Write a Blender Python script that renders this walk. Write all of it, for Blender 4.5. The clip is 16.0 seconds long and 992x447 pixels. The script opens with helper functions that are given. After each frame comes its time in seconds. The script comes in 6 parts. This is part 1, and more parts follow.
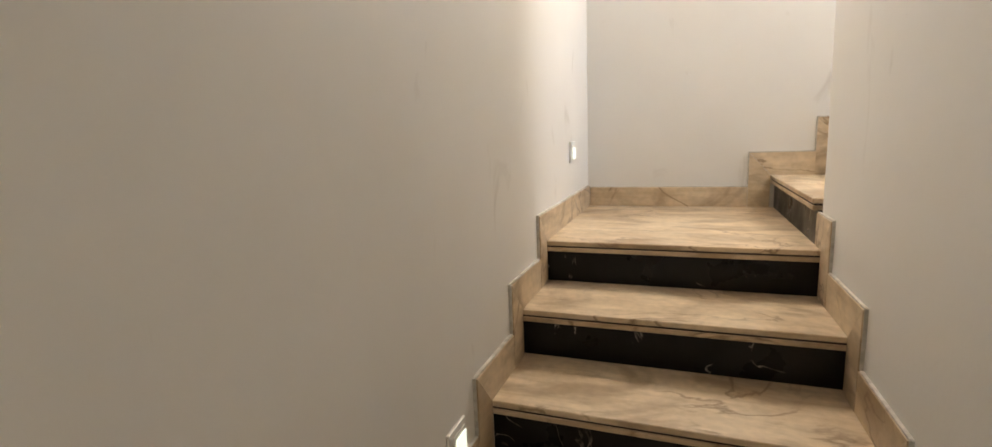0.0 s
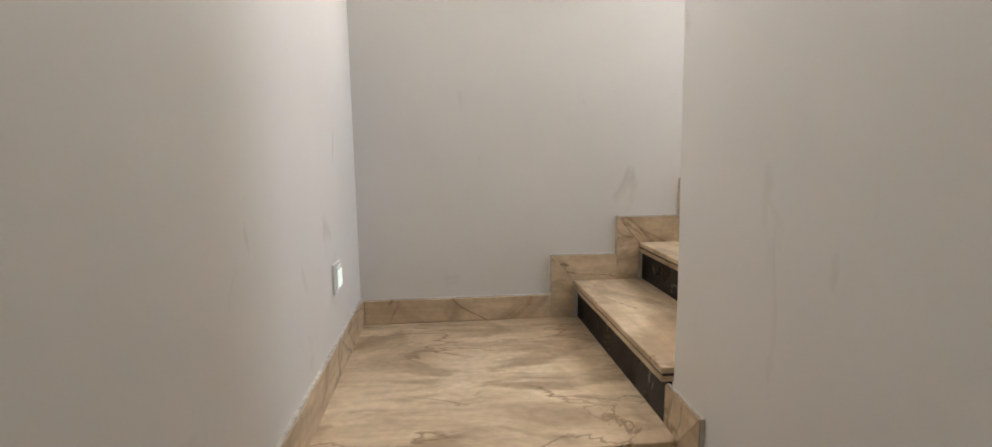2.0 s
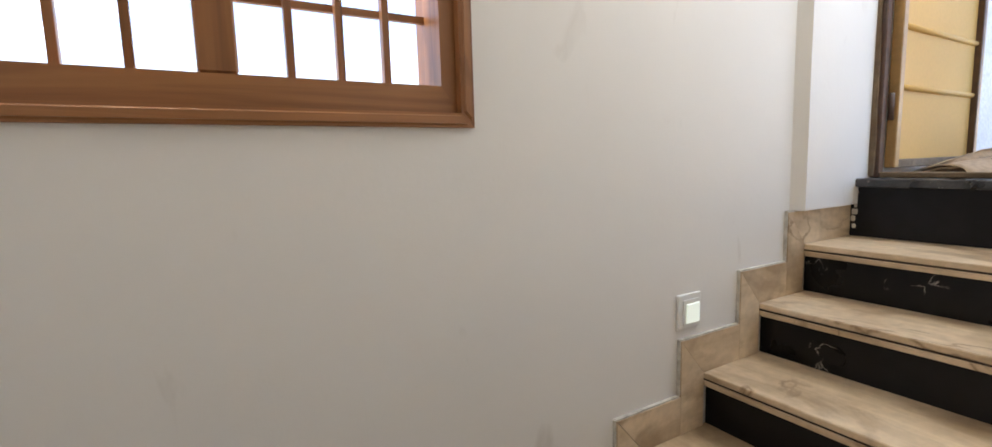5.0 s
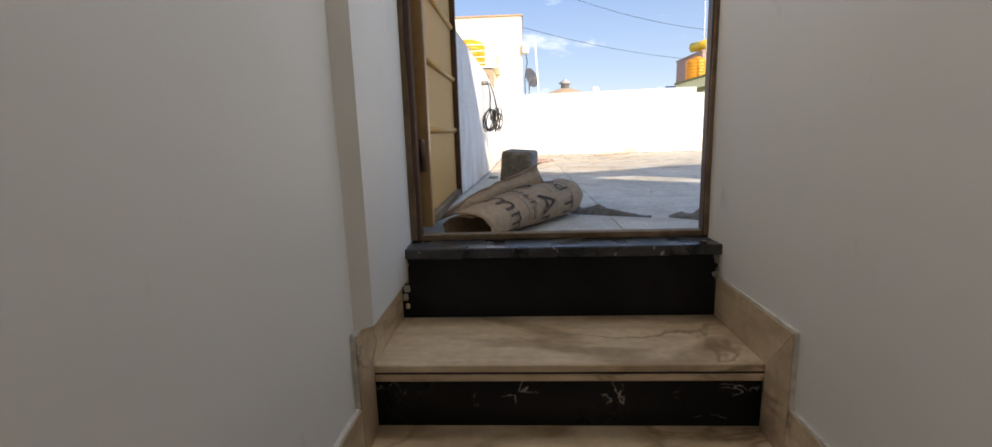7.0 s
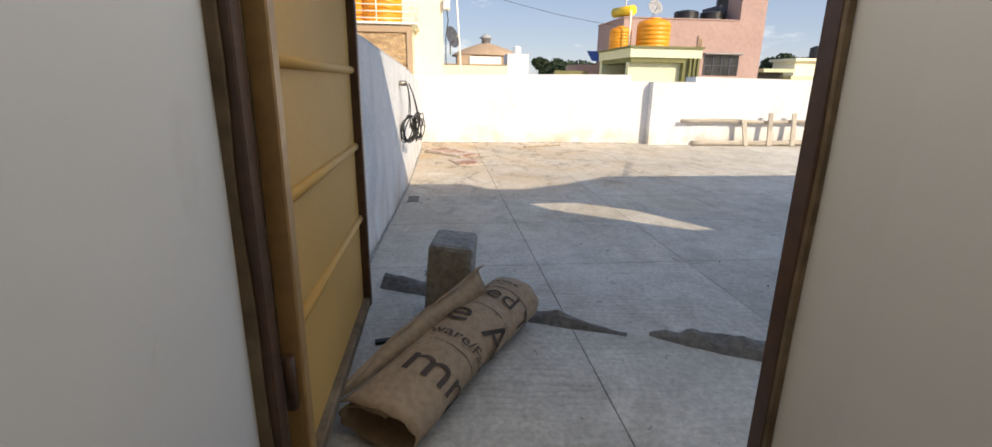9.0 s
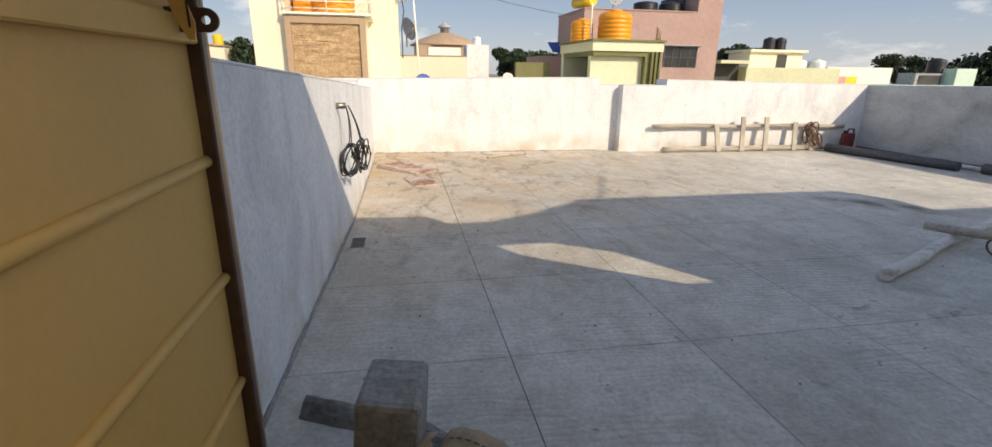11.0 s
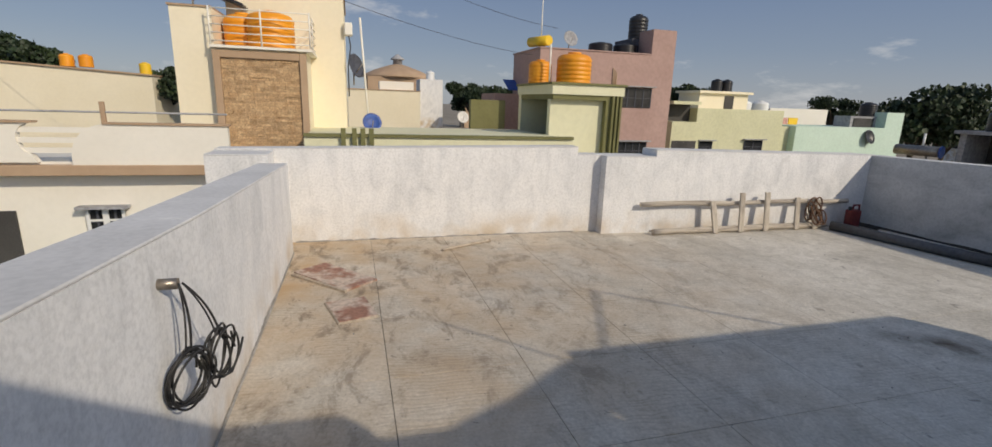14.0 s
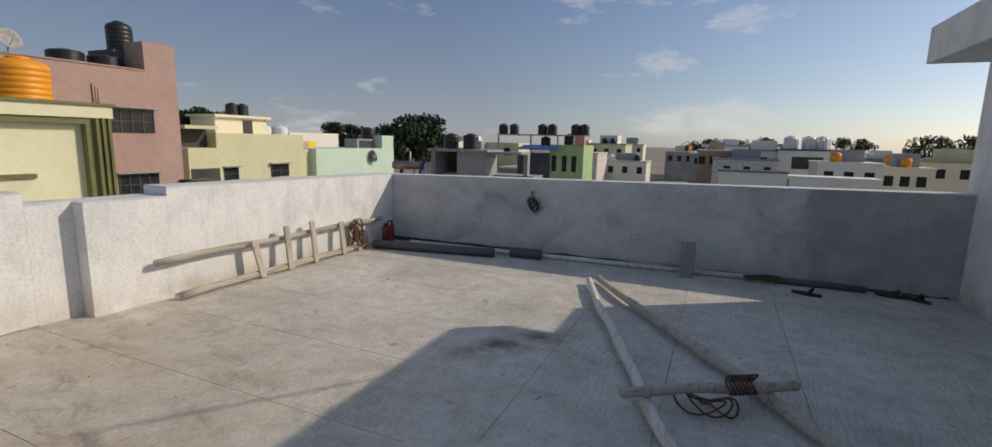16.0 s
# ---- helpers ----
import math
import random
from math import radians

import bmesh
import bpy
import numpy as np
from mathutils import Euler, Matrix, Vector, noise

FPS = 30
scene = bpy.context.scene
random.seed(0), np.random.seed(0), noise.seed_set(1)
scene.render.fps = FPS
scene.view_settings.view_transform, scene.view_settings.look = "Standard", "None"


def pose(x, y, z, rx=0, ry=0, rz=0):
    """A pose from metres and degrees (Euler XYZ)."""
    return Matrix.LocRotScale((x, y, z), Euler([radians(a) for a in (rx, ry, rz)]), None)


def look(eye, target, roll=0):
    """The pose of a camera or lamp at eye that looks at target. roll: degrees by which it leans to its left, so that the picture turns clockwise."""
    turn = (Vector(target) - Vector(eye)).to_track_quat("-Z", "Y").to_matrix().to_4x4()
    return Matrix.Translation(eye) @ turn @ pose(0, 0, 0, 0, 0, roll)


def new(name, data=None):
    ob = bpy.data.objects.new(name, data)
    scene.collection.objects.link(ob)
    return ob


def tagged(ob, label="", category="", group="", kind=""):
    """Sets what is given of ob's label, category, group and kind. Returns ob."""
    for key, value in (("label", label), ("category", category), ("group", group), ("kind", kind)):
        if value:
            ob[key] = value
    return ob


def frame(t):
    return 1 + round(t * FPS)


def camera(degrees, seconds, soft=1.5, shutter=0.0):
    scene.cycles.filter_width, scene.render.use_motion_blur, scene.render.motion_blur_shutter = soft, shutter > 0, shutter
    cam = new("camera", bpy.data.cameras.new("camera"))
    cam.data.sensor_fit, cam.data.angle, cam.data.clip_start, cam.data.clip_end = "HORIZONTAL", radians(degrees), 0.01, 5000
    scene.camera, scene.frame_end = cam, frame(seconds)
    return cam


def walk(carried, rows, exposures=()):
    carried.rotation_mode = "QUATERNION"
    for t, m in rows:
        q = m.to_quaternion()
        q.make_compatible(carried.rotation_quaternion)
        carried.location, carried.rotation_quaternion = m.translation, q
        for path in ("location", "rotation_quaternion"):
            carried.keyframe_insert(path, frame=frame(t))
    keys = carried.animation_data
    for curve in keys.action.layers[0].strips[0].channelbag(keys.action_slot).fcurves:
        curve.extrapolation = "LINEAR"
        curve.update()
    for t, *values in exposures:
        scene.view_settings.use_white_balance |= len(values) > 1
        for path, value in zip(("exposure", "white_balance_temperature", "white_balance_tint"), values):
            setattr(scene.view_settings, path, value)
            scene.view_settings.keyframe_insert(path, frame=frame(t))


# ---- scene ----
cam = camera(89.5, 16.0)
PATH = [
    (0, (0.529, -1.944, 0.434), (-0.169, -0.102, 0.087), -2.4),
    (0.5, (0.333, -1.684, 0.544), (0.252, 0.287, 0.218), -0.8),
    (1, (0.294, -1.518, 0.598), (0.437, 0.455, 0.302), -0.5),
    (1.5, (0.363, -1.313, 0.681), (0.556, 0.655, 0.384), -0.5),
    (2, (0.38, -1.164, 0.76), (0.58, 0.805, 0.471), -0.4),
    (2.5, (0.368, -0.917, 0.842), (0.576, 1.049, 0.539), -0.9),
    (3, (0.394, -0.726, 0.952), (0.642, 1.228, 0.608), -1.2),
    (3.2, (0.429, -0.64, 0.987), (0.695, 1.309, 0.63), -1.5),
    (5.3, (0.567, 0.158, 1.346), (1.783, 1.732, 1.134), -2.0),
    (5.5, (0.613, 0.23, 1.346), (1.984, 1.668, 1.113), -2.2),
    (5.8, (0.655, 0.434, 1.403), (2.301, 1.534, 1.116), -2.5),
    (6, (0.745, 0.493, 1.444), (2.517, 1.381, 1.172), -1.8),
    (6.5, (0.935, 0.596, 1.493), (2.875, 0.963, 1.171), -1.9),
    (7, (1.229, 0.642, 1.57), (3.192, 0.75, 1.203), -1.7),
    (7.5, (1.454, 0.713, 1.674), (3.411, 0.643, 1.267), -0.6),
    (8, (1.665, 0.796, 1.827), (3.605, 0.595, 1.38), 0.6),
    (8.5, (1.832, 0.738, 1.862), (3.758, 0.519, 1.369), 0.9),
    (9, (2.001, 0.689, 1.995), (3.913, 0.475, 1.451), 0.9),
    (11.3, (2.746, 0.604, 2.256), (4.615, 0.204, 1.668), 1.3),
    (11.5, (2.851, 0.635, 2.323), (4.712, 0.199, 1.735), 1.9),
    (12, (3.057, 0.619, 2.441), (4.908, 0.143, 1.851), 2.6),
    (12.5, (3.324, 0.521, 2.504), (5.171, 0.035, 1.91), 2.8),
    (13, (3.547, 0.491, 2.556), (5.387, -0.025, 1.968), 2.8),
    (13.5, (3.785, 0.459, 2.555), (5.632, -0.084, 2.012), 2.2),
    (14, (4.048, 0.379, 2.561), (5.916, -0.16, 2.092), 1.9),
    (14.5, (4.313, 0.351, 2.55), (6.174, -0.262, 2.152), 1.5),
    (15, (4.555, 0.288, 2.532), (6.275, -0.665, 2.165), 1.1),
    (15.5, (4.727, 0.075, 2.507), (6.147, -1.292, 2.165), 1.1),
    (16, (4.767, -0.196, 2.549), (5.563, -2.001, 2.223), 1.3),
]
EXPOSURES = [(0, 4.28, 7950, 10), (1, 3.72, 7500, 10), (2, 3.6, 7200, 10), (3, 3.4, 7050, 10), (5.5, 2.9, 7400, 10), (6, 2.4, 7300, 10), (6.5, 1.85, 7300, 10), (7, 1.58, 7400, 10), (8, 1.2, 7600, 10), (9, 1.2, 7750, 10), (11.5, 0.78, 7900, 10), (13, 0.42, 7450, 10), (14, 0.24, 7400, 10), (15, 0.02, 7450, 10), (15.5, 0.0, 7450, 10), (16, 0.22, 7500, 10)]
walk(cam, [(t, look(eye, target, roll)) for t, eye, target, roll in PATH], EXPOSURES)

# ---- light ----
SUN = Vector((-1.35, -0.90, 1.0)).normalized()
world = bpy.data.worlds.new("sky")
scene.world = world
world.use_nodes = True
wn, wl = world.node_tree.nodes, world.node_tree.links
wn.clear()
sky = wn.new("ShaderNodeTexSky")
sky.sky_type, sky.sun_disc = "NISHITA", False
sky.sun_elevation = math.asin(SUN.z)
sky.sun_rotation = math.atan2(SUN.x, SUN.y)
sky.air_density, sky.dust_density, sky.ozone_density = 0.7, 0.7, 2.2
geo = wn.new("ShaderNodeTexCoord")
squash = wn.new("ShaderNodeMapping")
squash.inputs["Scale"].default_value = (1.0, 1.0, 3.2)
wl.new(geo.outputs["Generated"], squash.inputs["Vector"])
puff = wn.new("ShaderNodeTexNoise")
puff.inputs["Scale"].default_value, puff.inputs["Detail"].default_value = 3.4, 8.0
puff.inputs["Roughness"].default_value = 0.62
wl.new(squash.outputs["Vector"], puff.inputs["Vector"])
thick = wn.new("ShaderNodeMapRange")
for key, value in (("From Min", 0.58), ("From Max", 0.72), ("To Min", 0.0), ("To Max", 0.75)):
    thick.inputs[key].default_value = value
wl.new(puff.outputs["Fac"], thick.inputs["Value"])
clouded = wn.new("ShaderNodeMixRGB")
clouded.inputs["Color2"].default_value = (3.6, 3.8, 4.2, 1)
wl.new(thick.outputs["Result"], clouded.inputs["Fac"])
veil = wn.new("ShaderNodeMixRGB")          # haze: dull at the horizon, deep blue above it, thinning towards the sun
veil.blend_type = "DARKEN"
height = wn.new("ShaderNodeSeparateXYZ")
wl.new(geo.outputs["Generated"], height.inputs[0])
tint = wn.new("ShaderNodeValToRGB")
for e, (at, colour) in zip([tint.color_ramp.elements[0], tint.color_ramp.elements[1], tint.color_ramp.elements.new(0.5), tint.color_ramp.elements.new(0.7)],
                           ((0.0, (0.62, 0.70, 0.86)), (0.60, (0.30, 0.46, 0.86)), (0.10, (0.42, 0.56, 0.82)), (0.26, (0.24, 0.40, 0.78)))):
    e.position, e.color = at, (*colour, 1)
wl.new(height.outputs["Z"], tint.inputs["Fac"])
lift = wn.new("ShaderNodeVectorMath")
lift.operation = "SCALE"
lift.inputs["Scale"].default_value = 2.6
wl.new(tint.outputs["Color"], lift.inputs[0])
wl.new(lift.outputs[0], veil.inputs["Color2"])
facing = wn.new("ShaderNodeVectorMath")
facing.operation = "DOT_PRODUCT"
facing.inputs[1].default_value = SUN
wl.new(geo.outputs["Generated"], facing.inputs[0])
thin = wn.new("ShaderNodeMapRange")
for key, value in (("From Min", 0.15), ("From Max", 0.9), ("To Min", 0.90), ("To Max", 0.35)):
    thin.inputs[key].default_value = value
wl.new(facing.outputs["Value"], thin.inputs["Value"])
wl.new(thin.outputs["Result"], veil.inputs["Fac"])
wl.new(sky.outputs["Color"], veil.inputs["Color1"])
wl.new(veil.outputs["Color"], clouded.inputs["Color1"])
glow = wn.new("ShaderNodeBackground")
glow.inputs["Strength"].default_value = 0.15
wl.new(clouded.outputs["Color"], glow.inputs["Color"])
out = wn.new("ShaderNodeOutputWorld")
wl.new(glow.outputs["Background"], out.inputs["Surface"])

sun = new("sun", bpy.data.lights.new("sun", "SUN"))
sun.data.energy, sun.data.angle, sun.data.color = 2.05, radians(0.55), (1.0, 0.93, 0.83)
sun.matrix_world = look(SUN * 30, (0, 0, 0))


def opening_light(name, eye, target, width, height, watts, colour):
    """Daylight that falls in through the upper part of an opening."""
    lamp = new(name, bpy.data.lights.new(name, "AREA"))
    lamp.data.shape, lamp.data.size, lamp.data.size_y = "RECTANGLE", width, height
    lamp.data.energy, lamp.data.color = watts, colour
    lamp.matrix_world = look(eye, target)


opening_light("window_daylight", (0.57, 1.20, 2.2), (0.85, 0.0, 1.65), 0.78, 0.5, 3.3, (1.0, 0.95, 0.89))
opening_light("door_daylight", (2.80, 0.52, 2.85), (1.0, 0.66, 1.7), 0.78, 0.65, 2.45, (0.93, 0.965, 1.0))


# ---- materials ----
def shader(name, rough=0.6, metal=0.0):
    m = bpy.data.materials.new(name)
    m.use_nodes = True
    bsdf = m.node_tree.nodes["Principled BSDF"]
    bsdf.inputs["Roughness"].default_value, bsdf.inputs["Metallic"].default_value = rough, metal
    return m, m.node_tree.nodes, m.node_tree.links, bsdf


def coords(n, l, stretch=(1, 1, 1), turn=(0, 0, 0)):
    c, s = n.new("ShaderNodeTexCoord"), n.new("ShaderNodeMapping")
    s.inputs["Scale"].default_value = stretch
    s.inputs["Rotation"].default_value = [radians(a) for a in turn]
    l.new(c.outputs["Object"], s.inputs["Vector"])
    return s.outputs["Vector"]


def noisy(n, l, vec, scale, detail=5.0, distortion=0.0, rough=0.5):
    t = n.new("ShaderNodeTexNoise")
    t.inputs["Scale"].default_value, t.inputs["Detail"].default_value = scale, detail
    t.inputs["Distortion"].default_value, t.inputs["Roughness"].default_value = distortion, rough
    l.new(vec, t.inputs["Vector"])
    return t.outputs["Fac"]


def ramp(n, l, fac, stops):
    r = n.new("ShaderNodeValToRGB")
    while len(r.color_ramp.elements) < len(stops):
        r.color_ramp.elements.new(0.5)
    for e, (p, c) in zip(r.color_ramp.elements, stops):
        e.position, e.color = p, (*c, 1)
    l.new(fac, r.inputs["Fac"])
    return r.outputs["Color"]


def blend(n, l, a, b, fac, mode="MIX"):
    x = n.new("ShaderNodeMixRGB")
    x.blend_type = mode
    for socket, v in (("Color1", a), ("Color2", b), ("Fac", fac)):
        if isinstance(v, (int, float)):
            x.inputs[socket].default_value = v
        elif isinstance(v, tuple):
            x.inputs[socket].default_value = (*v, 1)
        else:
            l.new(v, x.inputs[socket])
    return x.outputs["Color"]


def relief(n, l, bsdf, height, strength, distance=0.01):
    b = n.new("ShaderNodeBump")
    b.inputs["Strength"].default_value, b.inputs["Distance"].default_value = strength, distance
    l.new(height, b.inputs["Height"])
    l.new(b.outputs["Normal"], bsdf.inputs["Normal"])


def surf(name, c1, c2, rough=0.6, scale=2.0, fine=40.0, bump=0.15, metal=0.0, stretch=(1, 1, 1), spot=0.35, contrast=(0.3, 0.7), vary=0.0):
    """A surface of two tones in large patches, with a fine grain on top."""
    m, n, l, b = shader(name, rough, metal)
    v = coords(n, l, stretch)
    big = ramp(n, l, noisy(n, l, v, scale, 6.0), [(contrast[0], c1), (contrast[1], c2)])
    grain = noisy(n, l, v, fine, 4.0)
    tone = ramp(n, l, grain, [(0.3, (1 - spot, 1 - spot, 1 - spot)), (0.62, (1, 1, 1))])
    col = blend(n, l, big, tone, 1.0, "MULTIPLY")
    if vary:
        info = n.new("ShaderNodeObjectInfo")
        shade = ramp(n, l, info.outputs["Random"], [(0.0, (1 - vary,) * 3), (1.0, (1, 1, 1))])
        col = blend(n, l, col, shade, 1.0, "MULTIPLY")
    l.new(col, b.inputs["Base Color"])
    if bump:
        relief(n, l, b, grain, bump)
    return m


def painted_plaster():
    m, n, l, b = shader("painted_plaster", 0.55)
    v = coords(n, l)
    base = ramp(n, l, noisy(n, l, v, 1.3, 5.0), [(0.3, (0.70, 0.685, 0.655)), (0.7, (0.76, 0.745, 0.715))])
    smear = noisy(n, l, coords(n, l, (3.2, 3.2, 1.4)), 2.1, 7.0, 0.8)
    dirt = ramp(n, l, smear, [(0.655, (0, 0, 0)), (0.76, (0.36, 0.36, 0.36))])
    l.new(blend(n, l, base, (0.42, 0.38, 0.33), dirt), b.inputs["Base Color"])
    relief(n, l, b, noisy(n, l, v, 55.0, 5.0), 0.10, 0.004)
    return m


def marble(name, along):
    m, n, l, b = shader(name, 0.32)
    info = n.new("ShaderNodeObjectInfo")
    def placed(stretch, turn=(0, 0, 0)):
        v = coords(n, l, stretch, turn)
        shift, far = n.new("ShaderNodeVectorMath"), n.new("ShaderNodeVectorMath")
        shift.operation, far.operation = "ADD", "SCALE"
        far.inputs[0].default_value = (17.0, 11.0, 23.0)
        l.new(info.outputs["Random"], far.inputs["Scale"])
        l.new(v, shift.inputs[0])
        l.new(far.outputs[0], shift.inputs[1])
        return shift.outputs[0]
    stretch = [11.0, 11.0, 11.0]
    stretch[along] = 1.6
    even = [1.6, 1.6, 1.6]
    even[along] = 0.9
    drift = noisy(n, l, placed(tuple(even), (0, 0, 24)), 1.1, 6.0, 1.2, 0.55)
    base = ramp(n, l, drift, [(0.30, (0.43, 0.315, 0.20)), (0.43, (0.60, 0.465, 0.32)), (0.58, (0.70, 0.565, 0.405)), (0.74, (0.52, 0.39, 0.26))])
    grain = ramp(n, l, noisy(n, l, placed(tuple(stretch), (0, 0, 18)), 2.2, 9.0, 0.7), [(0.32, (0.84, 0.81, 0.77)), (0.60, (1.03,) * 3)])
    col = blend(n, l, base, grain, 1.0, "MULTIPLY")
    smoke = ramp(n, l, noisy(n, l, placed(tuple(even), (0, 0, 30)), 1.9, 9.0, 2.0), [(0.51, (0, 0, 0)), (0.64, (0.72, 0.72, 0.72))])
    col = blend(n, l, col, (0.33, 0.23, 0.14), smoke)
    lines = ramp(n, l, noisy(n, l, placed(tuple(even), (0, 0, 20)), 1.3, 8.0, 1.5), [(0.486, (0, 0, 0)), (0.5, (1, 1, 1)), (0.514, (0, 0, 0))])
    some = ramp(n, l, noisy(n, l, placed((1, 1, 1)), 2.6, 2.0), [(0.42, (0, 0, 0)), (0.54, (0.85, 0.85, 0.85))])
    col = blend(n, l, col, (0.235, 0.15, 0.085), blend(n, l, lines, some, 1.0, "MULTIPLY"))
    dust = ramp(n, l, noisy(n, l, placed((1, 1, 1)), 34.0, 5.0), [(0.35, (0.90,) * 3), (0.65, (1.04,) * 3)])
    l.new(blend(n, l, col, dust, 1.0, "MULTIPLY"), b.inputs["Base Color"])
    gloss = ramp(n, l, noisy(n, l, placed((1, 1, 1)), 9.0, 5.0), [(0.3, (0.30,) * 3), (0.7, (0.50,) * 3)])
    l.new(gloss, b.inputs["Roughness"])
    return m


def black_marble():
    m, n, l, b = shader("black_marble", 0.3)
    b.inputs["Specular IOR Level"].default_value = 0.22
    v = coords(n, l, (1.0, 1.0, 1.0), (0, 30, 20))
    a = ramp(n, l, noisy(n, l, v, 5.0, 5.0, 1.3), [(0.488, (0, 0, 0)), (0.5, (1, 1, 1)), (0.512, (0, 0, 0))])
    mask = ramp(n, l, noisy(n, l, v, 9.0, 2.0), [(0.585, (0, 0, 0)), (0.67, (0.55, 0.55, 0.55))])
    veins = blend(n, l, a, mask, 1.0, "MULTIPLY")
    dust = ramp(n, l, noisy(n, l, v, 5.0, 6.0), [(0.4, (0.004, 0.004, 0.005)), (0.8, (0.014, 0.014, 0.016))])
    l.new(blend(n, l, dust, (0.70, 0.67, 0.62), veins), b.inputs["Base Color"])
    gloss = ramp(n, l, noisy(n, l, v, 6.0, 6.0), [(0.3, (0.22,) * 3), (0.75, (0.55,) * 3)])
    l.new(gloss, b.inputs["Roughness"])
    return m


def dusty_granite():
    """Polished black granite under cement dust and white specks."""
    m, n, l, b = shader("dusty_black_granite", 0.3)
    v = coords(n, l)
    film = ramp(n, l, noisy(n, l, v, 7.0, 8.0, 0.6, 0.65), [(0.42, (0.010, 0.010, 0.012)), (0.70, (0.075, 0.075, 0.08))])
    specks = ramp(n, l, noisy(n, l, v, 46.0, 4.0, 0.3), [(0.66, (0, 0, 0)), (0.72, (0.8, 0.8, 0.8))])
    l.new(blend(n, l, film, (0.42, 0.40, 0.37), specks), b.inputs["Base Color"])
    l.new(ramp(n, l, noisy(n, l, v, 9.0, 6.0), [(0.35, (0.16,) * 3), (0.65, (0.5,) * 3)]), b.inputs["Roughness"])
    return m


def timber(name, dark, light, along, rough=0.45, scale=5.0, bump=0.2):
    m, n, l, b = shader(name, rough)
    stretch = [14.0, 14.0, 14.0]
    stretch[along] = 0.9
    v = coords(n, l, tuple(stretch))
    g = noisy(n, l, v, scale * 0.35, 7.0, 1.2)
    col = ramp(n, l, g, [(0.25, dark), (0.55, light), (0.8, tuple(c * 0.8 for c in light))])
    knot = ramp(n, l, noisy(n, l, coords(n, l, (4, 4, 4)), 1.1, 3.0, 0.6), [(0.72, (0, 0, 0)), (0.8, (0.8, 0.8, 0.8))])
    l.new(blend(n, l, col, tuple(c * 0.35 for c in dark), knot), b.inputs["Base Color"])
    relief(n, l, b, g, bump, 0.004)
    return m


def whitewash():
    m, n, l, b = shader("whitewashed_plaster", 0.85)
    v = coords(n, l)
    runs = noisy(n, l, coords(n, l, (4.5, 4.5, 0.8)), 2.6, 9.0, 0.7, 0.6)
    patch = noisy(n, l, coords(n, l, (1.6, 1.6, 1.1)), 2.3, 9.0, 0.9)
    col = ramp(n, l, patch, [(0.32, (0.67, 0.672, 0.67)), (0.47, (0.76, 0.757, 0.75)), (0.62, (0.81, 0.803, 0.79))])
    speck = ramp(n, l, noisy(n, l, v, 48.0, 6.0, 0.0, 0.7), [(0.34, (0.84, 0.84, 0.84)), (0.58, (1.03, 1.03, 1.03))])
    col = blend(n, l, col, speck, 1.0, "MULTIPLY")
    streak = ramp(n, l, runs, [(0.30, (0.91, 0.91, 0.91)), (0.50, (1, 1, 1))])
    col = blend(n, l, col, streak, 1.0, "MULTIPLY")
    scuff = ramp(n, l, noisy(n, l, coords(n, l, (2.5, 2.5, 1.0)), 2.2, 9.0, 0.6, 0.62), [(0.655, (0, 0, 0)), (0.75, (0.45, 0.45, 0.45))])
    col = blend(n, l, col, (0.40, 0.39, 0.37), scuff)
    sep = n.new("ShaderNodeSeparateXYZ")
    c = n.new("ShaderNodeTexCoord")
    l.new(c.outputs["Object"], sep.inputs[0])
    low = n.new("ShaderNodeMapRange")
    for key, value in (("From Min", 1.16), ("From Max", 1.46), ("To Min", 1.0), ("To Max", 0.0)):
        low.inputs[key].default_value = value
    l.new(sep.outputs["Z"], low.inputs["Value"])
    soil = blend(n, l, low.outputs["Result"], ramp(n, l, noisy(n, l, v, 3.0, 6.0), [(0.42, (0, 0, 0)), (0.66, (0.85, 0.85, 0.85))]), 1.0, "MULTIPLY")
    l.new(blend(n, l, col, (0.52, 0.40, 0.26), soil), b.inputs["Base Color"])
    both = n.new("ShaderNodeMath")
    both.operation = "ADD"
    l.new(noisy(n, l, v, 22.0, 6.0), both.inputs[0])
    l.new(noisy(n, l, v, 90.0, 4.0), both.inputs[1])
    relief(n, l, b, both.outputs[0], 0.34, 0.005)
    return m


